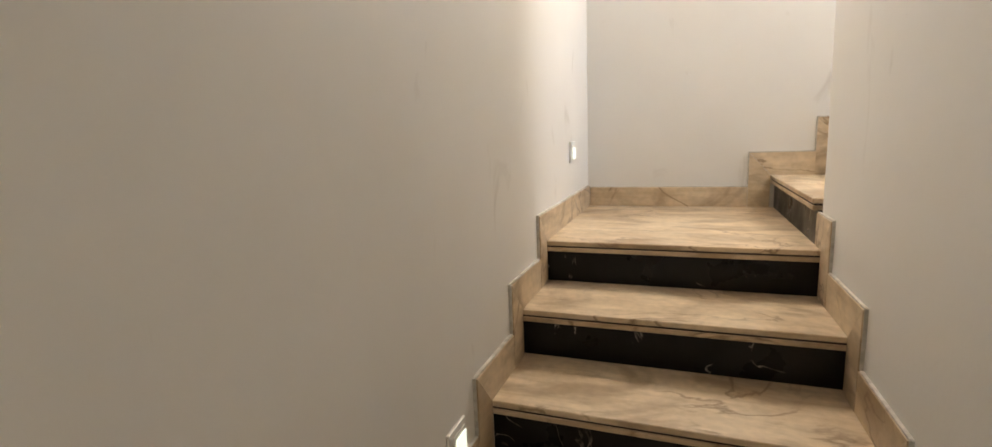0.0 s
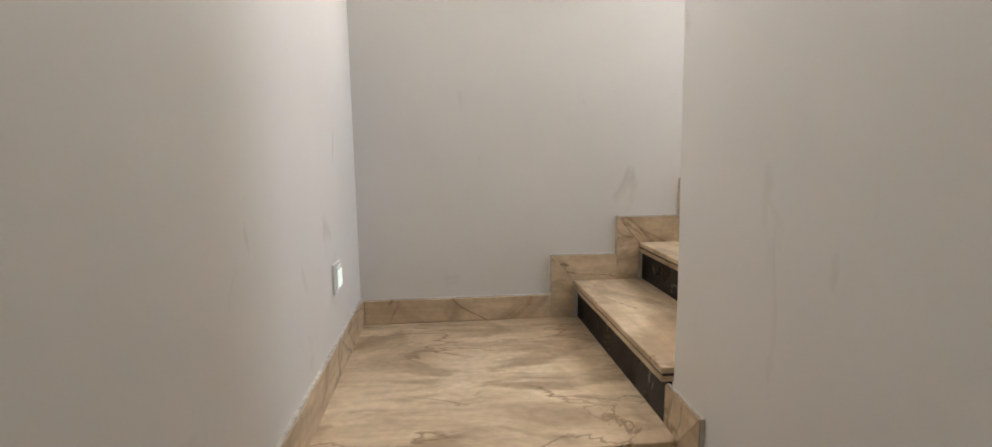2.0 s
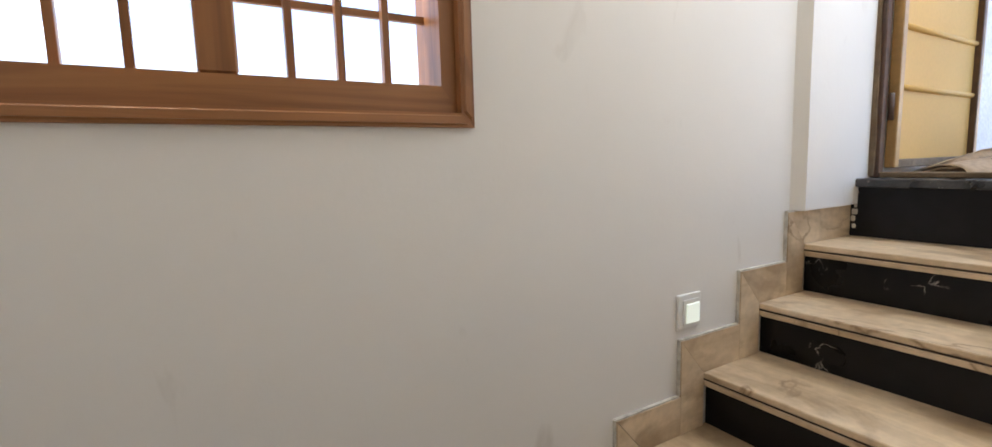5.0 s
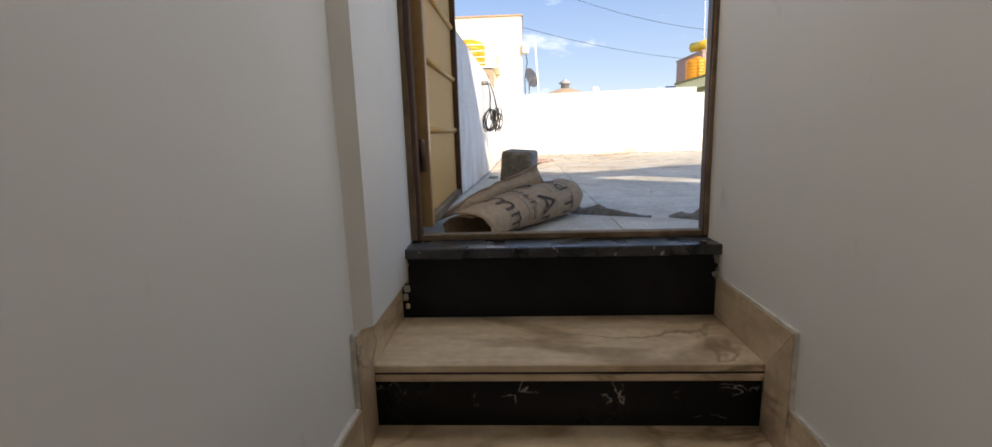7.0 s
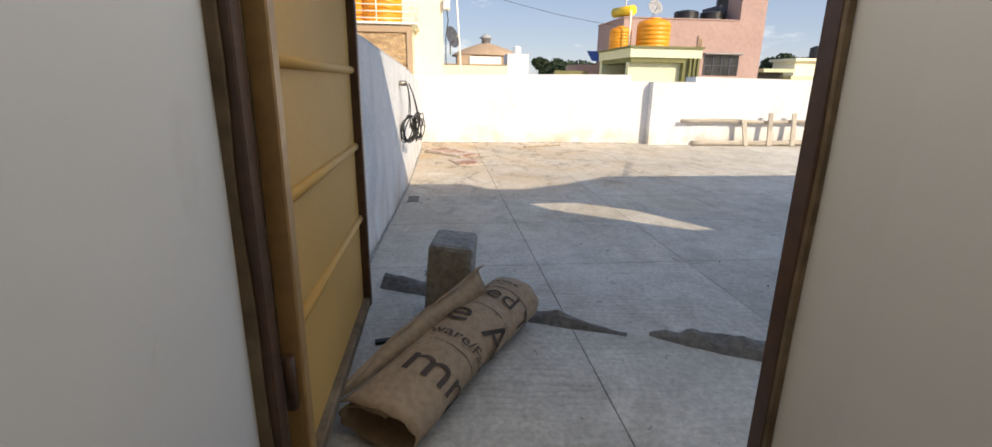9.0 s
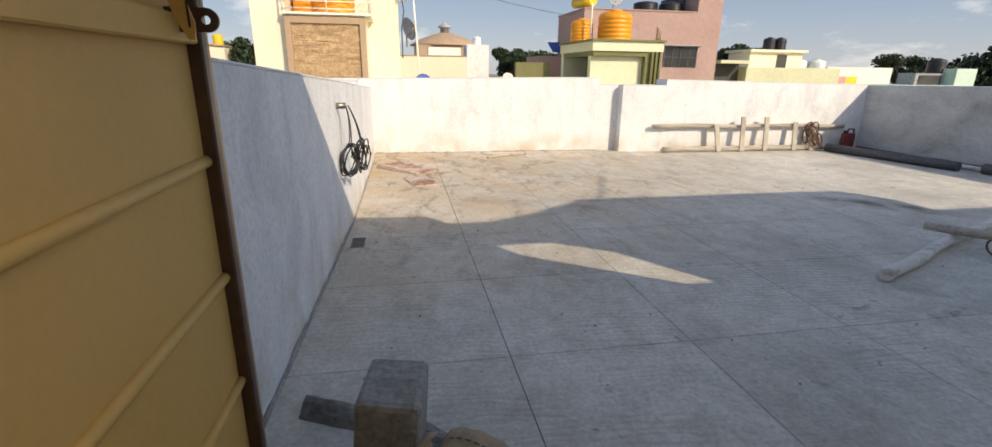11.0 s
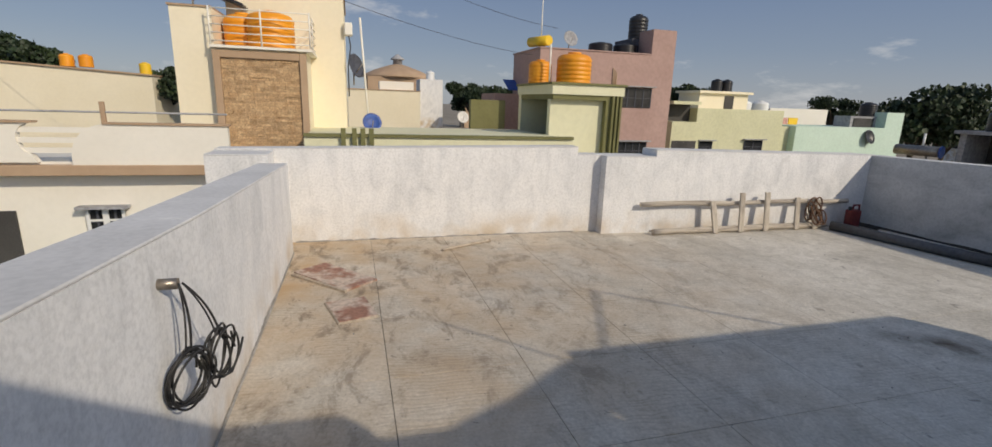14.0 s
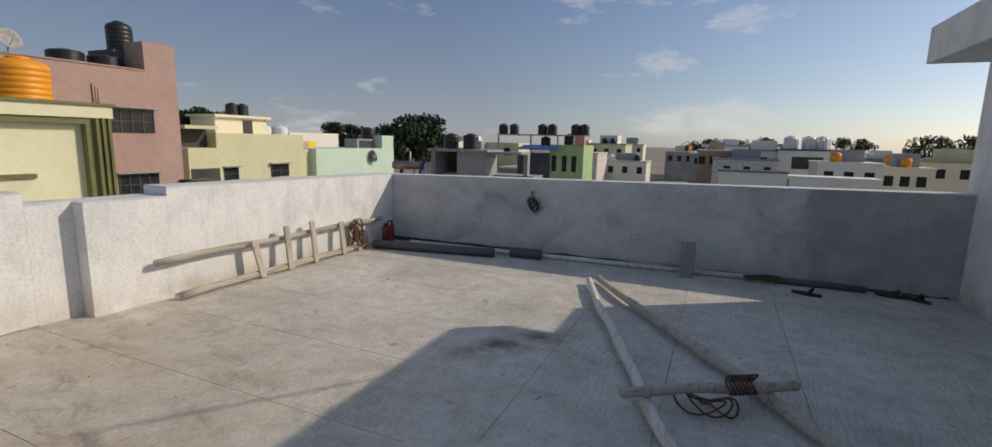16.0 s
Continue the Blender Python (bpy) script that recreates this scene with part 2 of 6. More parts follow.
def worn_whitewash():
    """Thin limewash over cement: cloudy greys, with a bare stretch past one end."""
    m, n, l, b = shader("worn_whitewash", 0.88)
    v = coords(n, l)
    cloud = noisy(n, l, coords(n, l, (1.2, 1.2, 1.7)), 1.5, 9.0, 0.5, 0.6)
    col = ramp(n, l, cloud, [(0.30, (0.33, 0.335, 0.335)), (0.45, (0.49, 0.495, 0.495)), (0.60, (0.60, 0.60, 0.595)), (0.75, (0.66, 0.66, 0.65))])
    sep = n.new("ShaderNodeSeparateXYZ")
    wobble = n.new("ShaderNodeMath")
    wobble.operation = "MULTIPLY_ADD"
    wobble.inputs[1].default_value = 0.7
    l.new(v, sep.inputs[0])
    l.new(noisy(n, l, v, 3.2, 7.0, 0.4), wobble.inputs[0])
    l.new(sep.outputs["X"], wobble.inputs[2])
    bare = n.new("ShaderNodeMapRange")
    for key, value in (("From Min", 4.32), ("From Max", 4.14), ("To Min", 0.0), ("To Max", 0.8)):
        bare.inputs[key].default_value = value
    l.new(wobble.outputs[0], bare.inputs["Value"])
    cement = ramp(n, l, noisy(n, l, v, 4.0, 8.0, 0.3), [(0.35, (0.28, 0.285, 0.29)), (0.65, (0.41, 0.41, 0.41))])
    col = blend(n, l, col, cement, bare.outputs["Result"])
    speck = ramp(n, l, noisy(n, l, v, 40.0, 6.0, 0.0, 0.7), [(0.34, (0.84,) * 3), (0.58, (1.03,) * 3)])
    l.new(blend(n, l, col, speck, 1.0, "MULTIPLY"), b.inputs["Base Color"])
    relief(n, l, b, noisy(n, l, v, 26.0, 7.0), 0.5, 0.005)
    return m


def screed():
    m, n, l, b = shader("grey_cement_screed", 0.85)
    info = n.new("ShaderNodeObjectInfo")
    v = coords(n, l)
    base = ramp(n, l, noisy(n, l, v, 1.1, 7.0, 0.6), [(0.28, (0.53, 0.495, 0.43)), (0.5, (0.66, 0.62, 0.545)), (0.72, (0.71, 0.67, 0.595))])
    fine = ramp(n, l, noisy(n, l, v, 55.0, 6.0, 0.0, 0.72), [(0.34, (0.76,) * 3), (0.62, (1.06,) * 3)])
    mottle = ramp(n, l, noisy(n, l, v, 9.0, 10.0, 0.3, 0.66), [(0.34, (0.84, 0.83, 0.81)), (0.58, (1.06,) * 3)])
    base = blend(n, l, base, mottle, 1.0, "MULTIPLY")
    col = blend(n, l, base, fine, 1.0, "MULTIPLY")
    spots = ramp(n, l, noisy(n, l, v, 6.5, 3.0, 0.3), [(0.70, (0, 0, 0)), (0.76, (0.55, 0.55, 0.55))])
    col = blend(n, l, col, (0.13, 0.115, 0.10), spots)
    cloud = ramp(n, l, noisy(n, l, coords(n, l, (1.0, 1.3, 1.0)), 1.3, 12.0, 0.7, 0.68), [(0.52, (0, 0, 0)), (0.70, (0.42, 0.42, 0.42))])
    col = blend(n, l, col, (0.34, 0.305, 0.26), cloud)
    wisps = ramp(n, l, noisy(n, l, coords(n, l, (1.1, 1.7, 1.0), (0, 0, 65)), 3.1, 12.0, 0.8, 0.7), [(0.60, (0, 0, 0)), (0.72, (0.4, 0.4, 0.4))])
    col = blend(n, l, col, (0.22, 0.19, 0.155), wisps)
    # ochre sand washed into the far corner by the white wall
    sep = n.new("ShaderNodeVectorMath")
    sep.operation = "DISTANCE"
    c = n.new("ShaderNodeTexCoord")
    l.new(c.outputs["Object"], sep.inputs[0])
    sep.inputs[1].default_value = (8.2, 1.0, 1.16)
    near = n.new("ShaderNodeMapRange")
    for key, value in (("From Min", 0.3), ("From Max", 4.8), ("To Min", 1.0), ("To Max", 0.0)):
        near.inputs[key].default_value = value
    l.new(sep.outputs["Value"], near.inputs["Value"])
    sandy = blend(n, l, near.outputs["Result"], ramp(n, l, noisy(n, l, v, 2.2, 7.0), [(0.35, (0.25,) * 3), (0.65, (1,) * 3)]), 1.0, "MULTIPLY")
    col = blend(n, l, col, (0.52, 0.365, 0.215), sandy)
    scuffed = ramp(n, l, noisy(n, l, coords(n, l, (1.0, 1.8, 1.0), (0, 0, 40)), 2.6, 12.0, 0.5, 0.74), [(0.51, (0, 0, 0)), (0.62, (0.9, 0.9, 0.9))])
    col = blend(n, l, col, (0.20, 0.15, 0.105), blend(n, l, scuffed, near.outputs["Result"], 1.0, "MULTIPLY"))
    # a brown puddle stain by the poles
    sp = n.new("ShaderNodeVectorMath")
    sp.operation = "DISTANCE"
    turned, wob = n.new("ShaderNodeMapping"), n.new("ShaderNodeMapping")
    turned.inputs["Rotation"].default_value = (0, 0, radians(-49))
    wob.inputs["Scale"].default_value = (1.0, 3.0, 1.0)
    l.new(c.outputs["Object"], turned.inputs["Vector"])
    l.new(turned.outputs["Vector"], wob.inputs["Vector"])
    place = Euler((0, 0, radians(-49))).to_matrix() @ Vector((5.98, -3.27, 1.16))
    sp.inputs[1].default_value = (place.x, place.y * 3.0, place.z)
    l.new(wob.outputs["Vector"], sp.inputs[0])
    ring = n.new("ShaderNodeMapRange")
    for key, value in (("From Min", 0.12), ("From Max", 0.62), ("To Min", 1.0), ("To Max", 0.0)):
        ring.inputs[key].default_value = value
    l.new(sp.outputs["Value"], ring.inputs["Value"])
    muddy = blend(n, l, ring.outputs["Result"], ramp(n, l, noisy(n, l, v, 5.0, 7.0), [(0.35, (0.1,) * 3), (0.6, (1,) * 3)]), 1.0, "MULTIPLY")
    col = blend(n, l, col, (0.12, 0.085, 0.055), muddy)
    comb = n.new("ShaderNodeTexWave")
    comb.bands_direction = "X"
    for key, value in (("Scale", 10.0), ("Distortion", 11.0), ("Detail", 4.0), ("Detail Scale", 1.1)):
        comb.inputs[key].default_value = value
    l.new(coords(n, l, (1, 0.35, 1), (0, 0, 12)), comb.inputs["Vector"])
    broom = blend(n, l, comb.outputs["Color"], ramp(n, l, noisy(n, l, v, 1.4, 3.0), [(0.4, (0.1,) * 3), (0.62, (1,) * 3)]), 1.0, "MULTIPLY")
    rills = blend(n, l, (1, 1, 1), ramp(n, l, comb.outputs["Color"], [(0.03, (0.82, 0.81, 0.79)), (0.35, (1.0,) * 3)]), ramp(n, l, noisy(n, l, v, 1.9, 4.0, 0.4), [(0.46, (0, 0, 0)), (0.60, (0.8, 0.8, 0.8))]))
    col = blend(n, l, col, rills, 1.0, "MULTIPLY")
    flecks = ramp(n, l, noisy(n, l, v, 21.0, 3.0, 0.6), [(0.70, (0, 0, 0)), (0.74, (0.6, 0.6, 0.6))])
    col = blend(n, l, col, (0.16, 0.14, 0.12), flecks)
    shade = ramp(n, l, info.outputs["Random"], [(0.0, (0.93,) * 3), (1.0, (1.0,) * 3)])
    l.new(blend(n, l, col, shade, 1.0, "MULTIPLY"), b.inputs["Base Color"])
    mixed = blend(n, l, broom, noisy(n, l, v, 60.0, 5.0), 0.45)
    relief(n, l, b, mixed, 0.5, 0.006)
    return m


PLASTER, BLACK = painted_plaster(), black_marble()
MARBLE, MARBLE_ACROSS = marble("beige_marble", 0), marble("beige_marble_across", 1)
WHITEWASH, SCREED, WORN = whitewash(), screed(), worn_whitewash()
TEAK_X = timber("teak_rail", (0.15, 0.06, 0.022), (0.32, 0.14, 0.053), 0)
TEAK_Z = timber("teak_stile", (0.13, 0.052, 0.02), (0.29, 0.125, 0.048), 2)
OLD_WOOD_Y = timber("weathered_wood_rail", (0.22, 0.185, 0.15), (0.50, 0.44, 0.365), 1, 0.8, 6.0, 0.5)
OLD_WOOD_Z = timber("weathered_wood_rung", (0.26, 0.22, 0.18), (0.54, 0.48, 0.40), 2, 0.8, 6.0, 0.5)
LOG_WOOD = timber("peeled_log", (0.38, 0.35, 0.305), (0.72, 0.68, 0.62), 1, 0.8, 4.0, 0.6)
DULLBLACK = surf("dull_black_granite", (0.006, 0.006, 0.0075), (0.015, 0.015, 0.018), 0.42, 3.0, 18.0, 0.05, spot=0.3)
DULLBLACK.node_tree.nodes["Principled BSDF"].inputs["Specular IOR Level"].default_value = 0.18
DUSTY = dusty_granite()
GROOVE = surf("dark_groove", (0.02, 0.012, 0.01), (0.05, 0.03, 0.02), 0.6, 8.0)
GROUT = surf("white_grout", (0.55, 0.52, 0.47), (0.68, 0.65, 0.6), 0.8, 6.0)
BLOCKWORK = surf("grey_blockwork", (0.27, 0.255, 0.23), (0.42, 0.40, 0.365), 0.9, 6.0, 50.0, 0.7)
CEMENT = surf("bare_cement", (0.17, 0.155, 0.14), (0.30, 0.28, 0.25), 0.9, 5.0, 45.0, 0.7)
TAN = surf("tan_enamel", (0.62, 0.365, 0.105), (0.70, 0.425, 0.14), 0.6, 1.5, 60.0, 0.03, spot=0.05)
TAN.node_tree.nodes["Principled BSDF"].inputs["Specular IOR Level"].default_value = 0.3
TAN_EDGE = surf("tan_frame_enamel", (0.36, 0.205, 0.075), (0.45, 0.27, 0.105), 0.4, 3.0, 40.0, 0.1, spot=0.2)
BROWN = surf("brown_enamel", (0.075, 0.036, 0.02), (0.12, 0.058, 0.032), 0.42, 3.0, 30.0, 0.1)
SMEARED = surf("frame_smeared_with_plaster", (0.15, 0.092, 0.045), (0.27, 0.195, 0.12), 0.7, 6.0, 25.0, 0.5)
PLASTIC = surf("white_plastic", (0.74, 0.74, 0.72), (0.80, 0.80, 0.78), 0.35, 4.0, 20.0, 0.0, spot=0.05)
STEEL = surf("dull_steel", (0.30, 0.26, 0.22), (0.42, 0.37, 0.31), 0.4, 8.0, 60.0, 0.1, 0.8)
BLACKENED = surf("black_rubber", (0.012, 0.012, 0.013), (0.03, 0.03, 0.03), 0.5, 10.0)
WIRE = surf("black_cable", (0.015, 0.015, 0.016), (0.04, 0.038, 0.036), 0.45, 20.0)
BOARD = surf("brown_cardboard", (0.40, 0.28, 0.175), (0.50, 0.365, 0.24), 0.85, 4.0, 50.0, 0.2, spot=0.22)
INK = surf("printed_ink", (0.075, 0.05, 0.035), (0.12, 0.085, 0.06), 0.8, 12.0)
REDPLY = surf("red_shuttering_ply", (0.36, 0.18, 0.125), (0.62, 0.50, 0.41), 0.7, 8.0, 30.0, 0.2, contrast=(0.42, 0.58))
PALEPLY = surf("pale_plank", (0.42, 0.34, 0.25), (0.58, 0.50, 0.41), 0.8, 5.0, 30.0, 0.3)
RED = surf("red_plastic", (0.13, 0.014, 0.016), (0.22, 0.03, 0.028), 0.45, 8.0, 30.0, 0.1)
GREYPIPE = surf("grey_pvc", (0.07, 0.072, 0.078), (0.12, 0.122, 0.13), 0.5, 4.0, 30.0, 0.1)
WHITEPIPE = surf("white_pvc", (0.68, 0.66, 0.61), (0.80, 0.78, 0.74), 0.5, 4.0, 30.0, 0.1)
COIR = surf("coir_rope", (0.10, 0.048, 0.028), (0.20, 0.105, 0.06), 0.9, 12.0, 60.0, 0.6)
CREAM = surf("cream_facade_paint", (0.80, 0.71, 0.52), (0.85, 0.765, 0.58), 0.8, 0.6, 8.0, 0.02, spot=0.03)
PALE = surf("ivory_facade_paint", (0.80, 0.755, 0.66), (0.85, 0.81, 0.72), 0.8, 0.6, 8.0, 0.02, spot=0.03)
BUFF = surf("buff_band_paint", (0.40, 0.27, 0.17), (0.48, 0.335, 0.22), 0.8, 0.8, 8.0, 0.02, spot=0.05)
STONECLAD = surf("split_stone", (0.54, 0.335, 0.17), (0.74, 0.51, 0.29), 0.85, 5.0, 20.0, 0.3, vary=0.3)
MAUVE = surf("mauve_facade_paint", (0.41, 0.268, 0.232), (0.475, 0.318, 0.275), 0.85, 0.5, 6.0, 0.1, spot=0.12)
LIME = surf("pale_lime_paint", (0.68, 0.66, 0.45), (0.74, 0.72, 0.51), 0.8, 0.5, 6.0, 0.1, spot=0.06)
OLIVE = surf("olive_band_paint", (0.15, 0.145, 0.055), (0.20, 0.195, 0.08), 0.8, 0.8, 6.0, 0.1, spot=0.1)
YELLOWISH = surf("pale_yellow_paint", (0.62, 0.61, 0.39), (0.69, 0.675, 0.45), 0.8, 0.4, 6.0, 0.1, spot=0.1)
MINT = surf("mint_paint", (0.55, 0.70, 0.58), (0.62, 0.765, 0.645), 0.8, 0.4, 6.0, 0.1, spot=0.08)
GREENISH = surf("fresh_green_paint", (0.36, 0.52, 0.24), (0.43, 0.58, 0.30), 0.8, 0.4, 6.0, 0.1, spot=0.1)
GREYWALL = surf("grey_cement_wall", (0.32, 0.32, 0.33), (0.42, 0.42, 0.43), 0.85, 0.6, 7.0, 0.2)
DARKWALL = surf("slate_wall", (0.06, 0.065, 0.085), (0.09, 0.095, 0.115), 0.8, 0.6, 7.0, 0.1)
PINKWALL = surf("pink_paint", (0.62, 0.30, 0.24), (0.68, 0.36, 0.30), 0.8, 0.5, 6.0, 0.1)
BLUESHEET = surf("blue_sheet", (0.02, 0.075, 0.32), (0.035, 0.11, 0.40), 0.5, 2.0, 10.0, 0.1)
ORANGE = surf("orange_tank_plastic", (0.78, 0.27, 0.012), (0.88, 0.36, 0.02), 0.45, 2.0, 10.0, 0.05, spot=0.06)
YELLOWTANK = surf("yellow_tank_plastic", (0.82, 0.50, 0.02), (0.88, 0.58, 0.04), 0.45, 2.0, 10.0, 0.05, spot=0.06)
BLACKTANK = surf("black_tank_plastic", (0.012, 0.012, 0.014), (0.028, 0.028, 0.03), 0.4, 2.0, 10.0, 0.05)
DARKGLASS = surf("dark_window_glass", (0.02, 0.022, 0.025), (0.05, 0.052, 0.056), 0.12, 2.0, 6.0, 0.0)
DARKGLASS.node_tree.nodes["Principled BSDF"].inputs["Specular IOR Level"].default_value = 0.15
# dark colour that paints the shade inside openings and recesses
SHADOWED = surf("painted_shade", (0.05, 0.048, 0.045), (0.09, 0.085, 0.08), 0.9, 1.0)
FARGROUND = surf("dry_ground", (0.24, 0.20, 0.15), (0.34, 0.30, 0.24), 0.95, 0.05, 0.8, 0.0, spot=0.3)
BARK = surf("bark", (0.06, 0.045, 0.03), (0.11, 0.085, 0.06), 0.9, 3.0, 20.0, 0.5)
LEAF = surf("leaves", (0.014, 0.028, 0.009), (0.036, 0.064, 0.018), 0.6, 0.7, 4.0, 0.0, spot=0.4)
COPING = surf("grey_coping", (0.62, 0.61, 0.59), (0.76, 0.75, 0.73), 0.9, 2.0, 40.0, 0.08, spot=0.12)
DARKBROWN = surf("mottled_dark_brown", (0.035, 0.031, 0.027), (0.085, 0.075, 0.064), 0.95, 6.0, 40.0, 0.5)
BRICKRED = surf("terracotta", (0.33, 0.13, 0.08), (0.42, 0.19, 0.12), 0.85, 2.0)

lit, ln, ll, lb = shader("step_light_lens", 0.3)
lb.inputs["Base Color"].default_value = (0.85, 0.9, 0.88, 1)
lb.inputs["Emission Color"].default_value = (0.82, 1.0, 0.95, 1)
lb.inputs["Emission Strength"].default_value = 0.05
LENS = lit


# ---- building helpers ----
def box(bm, x0, x1, y0, y1, z0, z1, bevel=0.0, segments=1):
    vs = [bm.verts.new((x, y, z)) for z in (z0, z1) for x, y in ((x0, y0), (x1, y0), (x1, y1), (x0, y1))]
    fs = [bm.faces.new([vs[i] for i in f]) for f in ((3, 2, 1, 0), (4, 5, 6, 7), (0, 1, 5, 4), (1, 2, 6, 5), (2, 3, 7, 6), (3, 0, 4, 7))]
    if bevel:
        edges = list({e for f in fs for e in f.edges})
        bmesh.ops.bevel(bm, geom=edges, offset=bevel, segments=segments, affect="EDGES", profile=0.5)
    return bm


def prism(bm, outline, z0, z1):
    """outline: (x, y) corners; z0 and z1: a number, or one for each corner."""
    n = len(outline)
    lo = z0 if isinstance(z0, (list, tuple)) else [z0] * n
    hi = z1 if isinstance(z1, (list, tuple)) else [z1] * n
    a = [bm.verts.new((x, y, z)) for (x, y), z in zip(outline, lo)]
    b = [bm.verts.new((x, y, z)) for (x, y), z in zip(outline, hi)]
    bm.faces.new(a[::-1]), bm.faces.new(b)
    for i in range(n):
        bm.faces.new((a[i], a[(i + 1) % n], b[(i + 1) % n], b[i]))
    bmesh.ops.recalc_face_normals(bm, faces=bm.faces)
    return bm


def tube(bm, pts, radii, seg=10, closed_ends=True):
    """A round bar along pts; radii: one number, or one for each point."""
    pts = [Vector(p) for p in pts]
    rs = radii if isinstance(radii, (list, tuple)) else [radii] * len(pts)
    rings, side = [], None
    for i, p in enumerate(pts):
        d = (pts[min(i + 1, len(pts) - 1)] - pts[max(i - 1, 0)]).normalized()
        if side is None:
            side = d.orthogonal().normalized()
        side = (side - d * side.dot(d)).normalized()
        up = d.cross(side)
        rings.append([bm.verts.new(p + (side * math.cos(a) + up * math.sin(a)) * rs[i]) for a in [2 * math.pi * k / seg for k in range(seg)]])
    for r, s in zip(rings, rings[1:]):
        for k in range(seg):
            f = bm.faces.new((r[k], r[(k + 1) % seg], s[(k + 1) % seg], s[k]))
            f.smooth = True
    if closed_ends:
        bm.faces.new(rings[0][::-1]), bm.faces.new(rings[-1])
    return bm


def lathe(bm, centre, profile, seg=24):
    """profile: (radius, height) pairs from the bottom up, turned about an upright axis."""
    cx, cy, cz = centre
    rings = [[bm.verts.new((cx + r * math.cos(a), cy + r * math.sin(a), cz + z)) for a in [2 * math.pi * k / seg for k in range(seg)]] for r, z in profile]
    for r, s in zip(rings, rings[1:]):
        for k in range(seg):
            f = bm.faces.new((r[k], r[(k + 1) % seg], s[(k + 1) % seg], s[k]))
            f.smooth = True
    bm.faces.new(rings[0][::-1]), bm.faces.new(rings[-1])
    return bm


def B():
    return bmesh.new()


def part(name, bm, material, parent=None, label="", smooth=False):
    me = bpy.data.meshes.new(name)
    bm.normal_update()
    bm.to_mesh(me)
    bm.free()
    me.materials.append(material)
    if smooth:
        for p in me.polygons:
            p.use_smooth = True
    ob = new(name, me)
    if parent is not None:
        ob.parent = parent
        shift = parent.location.copy() if parent.parent is None else Vector((0, 0, 0))
        ob.matrix_parent_inverse = Matrix.Translation(-shift)
    return tagged(ob, label)


def thing(name, base, label, category, group="", kind=""):
    ob = new(name)
    ob.empty_display_size = 0.1
    ob.location = base
    return tagged(ob, label, category, group, kind)


def structure(name, bm, material, label, category="wall"):
    return tagged(part(name, bm, material), label, category, kind="structure")


# ---- stairwell shell ----
TOP = 3.46          # underside of the roof over the stairs
H, BACK, DOOR_X = 0.17, 1.02, 2.72

structure("wall_west", box(B(), -0.2, 0, -3.6, 1.25, -2.2, TOP), PLASTER, "off-white painted plaster wall beside the lower stair flight")
bm = B()
box(bm, 0, 0.10, BACK, 1.25, -2.2, TOP), box(bm, 1.035, DOOR_X, BACK, 1.25, -2.2, TOP)
box(bm, 0.10, 1.035, BACK, 1.25, -2.2, 1.41), box(bm, 0.10, 1.035, BACK, 1.25, 2.55, TOP)
structure("wall_north", bm, PLASTER, "off-white plaster wall with scuff marks and a window opening")
bm = B()
for i in range(24):
    z0, z1 = 1.142 + i * (TOP - 1.142) / 24, 1.142 + (i + 1) * (TOP - 1.142) / 24
    w0, w1 = 0.008 * noise.noise((0.3, 0.1, z0 * 2.3)), 0.008 * noise.noise((0.3, 0.1, z1 * 2.3))
    v = [bm.verts.new(c) for c in ((2.25 + w0, BACK, z0), (2.282 + w0, 0.984, z0), (DOOR_X, 0.986, z0), (2.25 + w1, BACK, z1), (2.282 + w1, 0.984, z1), (DOOR_X, 0.986, z1))]
    bm.faces.new((v[0], v[1], v[4], v[3])), bm.faces.new((v[1], v[2], v[5], v[4]))
    if i == 0:
        w = bm.verts.new((DOOR_X, BACK, z0))
        bm.faces.new((v[0], w, v[2], v[1]))
bmesh.ops.remove_doubles(bm, verts=bm.verts, dist=0.0005)
structure("wall_pier", bm, PLASTER, "uneven white plaster pier beside the terrace door")
bm = B()
rings = []
for z, y in ((-2.2, 0.058), (0.36, 0.060), (1.1, 0.093), (TOP, 0.093)):
    rings.append([bm.verts.new(c) for c in ((0.985, -3.6, z), (1.15, -3.6, z), (1.15, min(y, 0.078), z), (0.985, y, z))])
for r, q in zip(rings, rings[1:]):
    for i in range(4):
        bm.faces.new((r[i], r[(i + 1) % 4], q[(i + 1) % 4], q[i]))
bm.faces.new(rings[0][::-1]), bm.faces.new(rings[-1])
structure("wall_core_east", bm, PLASTER, "off-white painted wall on the inner side of the lower flight")
structure("wall_core_south", prism(B(), [(1.15, -0.08), (DOOR_X, -0.08), (DOOR_X, 0.092), (2.60, 0.083), (2.35, 0.078), (1.15, 0.078)], -2.2, TOP), PLASTER, "off-white painted wall on the inner side of the upper flight")
structure("wall_south", box(B(), 0, 0.995, -3.6, -3.45, -2.2, TOP), PLASTER, "plain painted wall below the stairs")
structure("ceiling", box(box(B(), -0.2, 1.15, -3.6, 1.25, TOP, TOP + 0.08), 1.15, DOOR_X + 0.147, -0.08, 1.25, TOP, TOP + 0.08), PLASTER, "plain white ceiling over the staircase", "ceiling")

# ---- stairs ----
stairs = thing("staircase", (0.5, -0.5, -1.0), "beige marble stairs with black marble risers turning at a landing", "staircase", kind="structure")
first = [(-0.352 - 0.322 * k, -H * (k + 1)) for k in range(8)]      # nosing y, height
second = [(0.957, H), (1.258, 2 * H), (1.546, 3 * H), (1.802, 4 * H), (2.079, 5 * H), (2.335, 6 * H)]


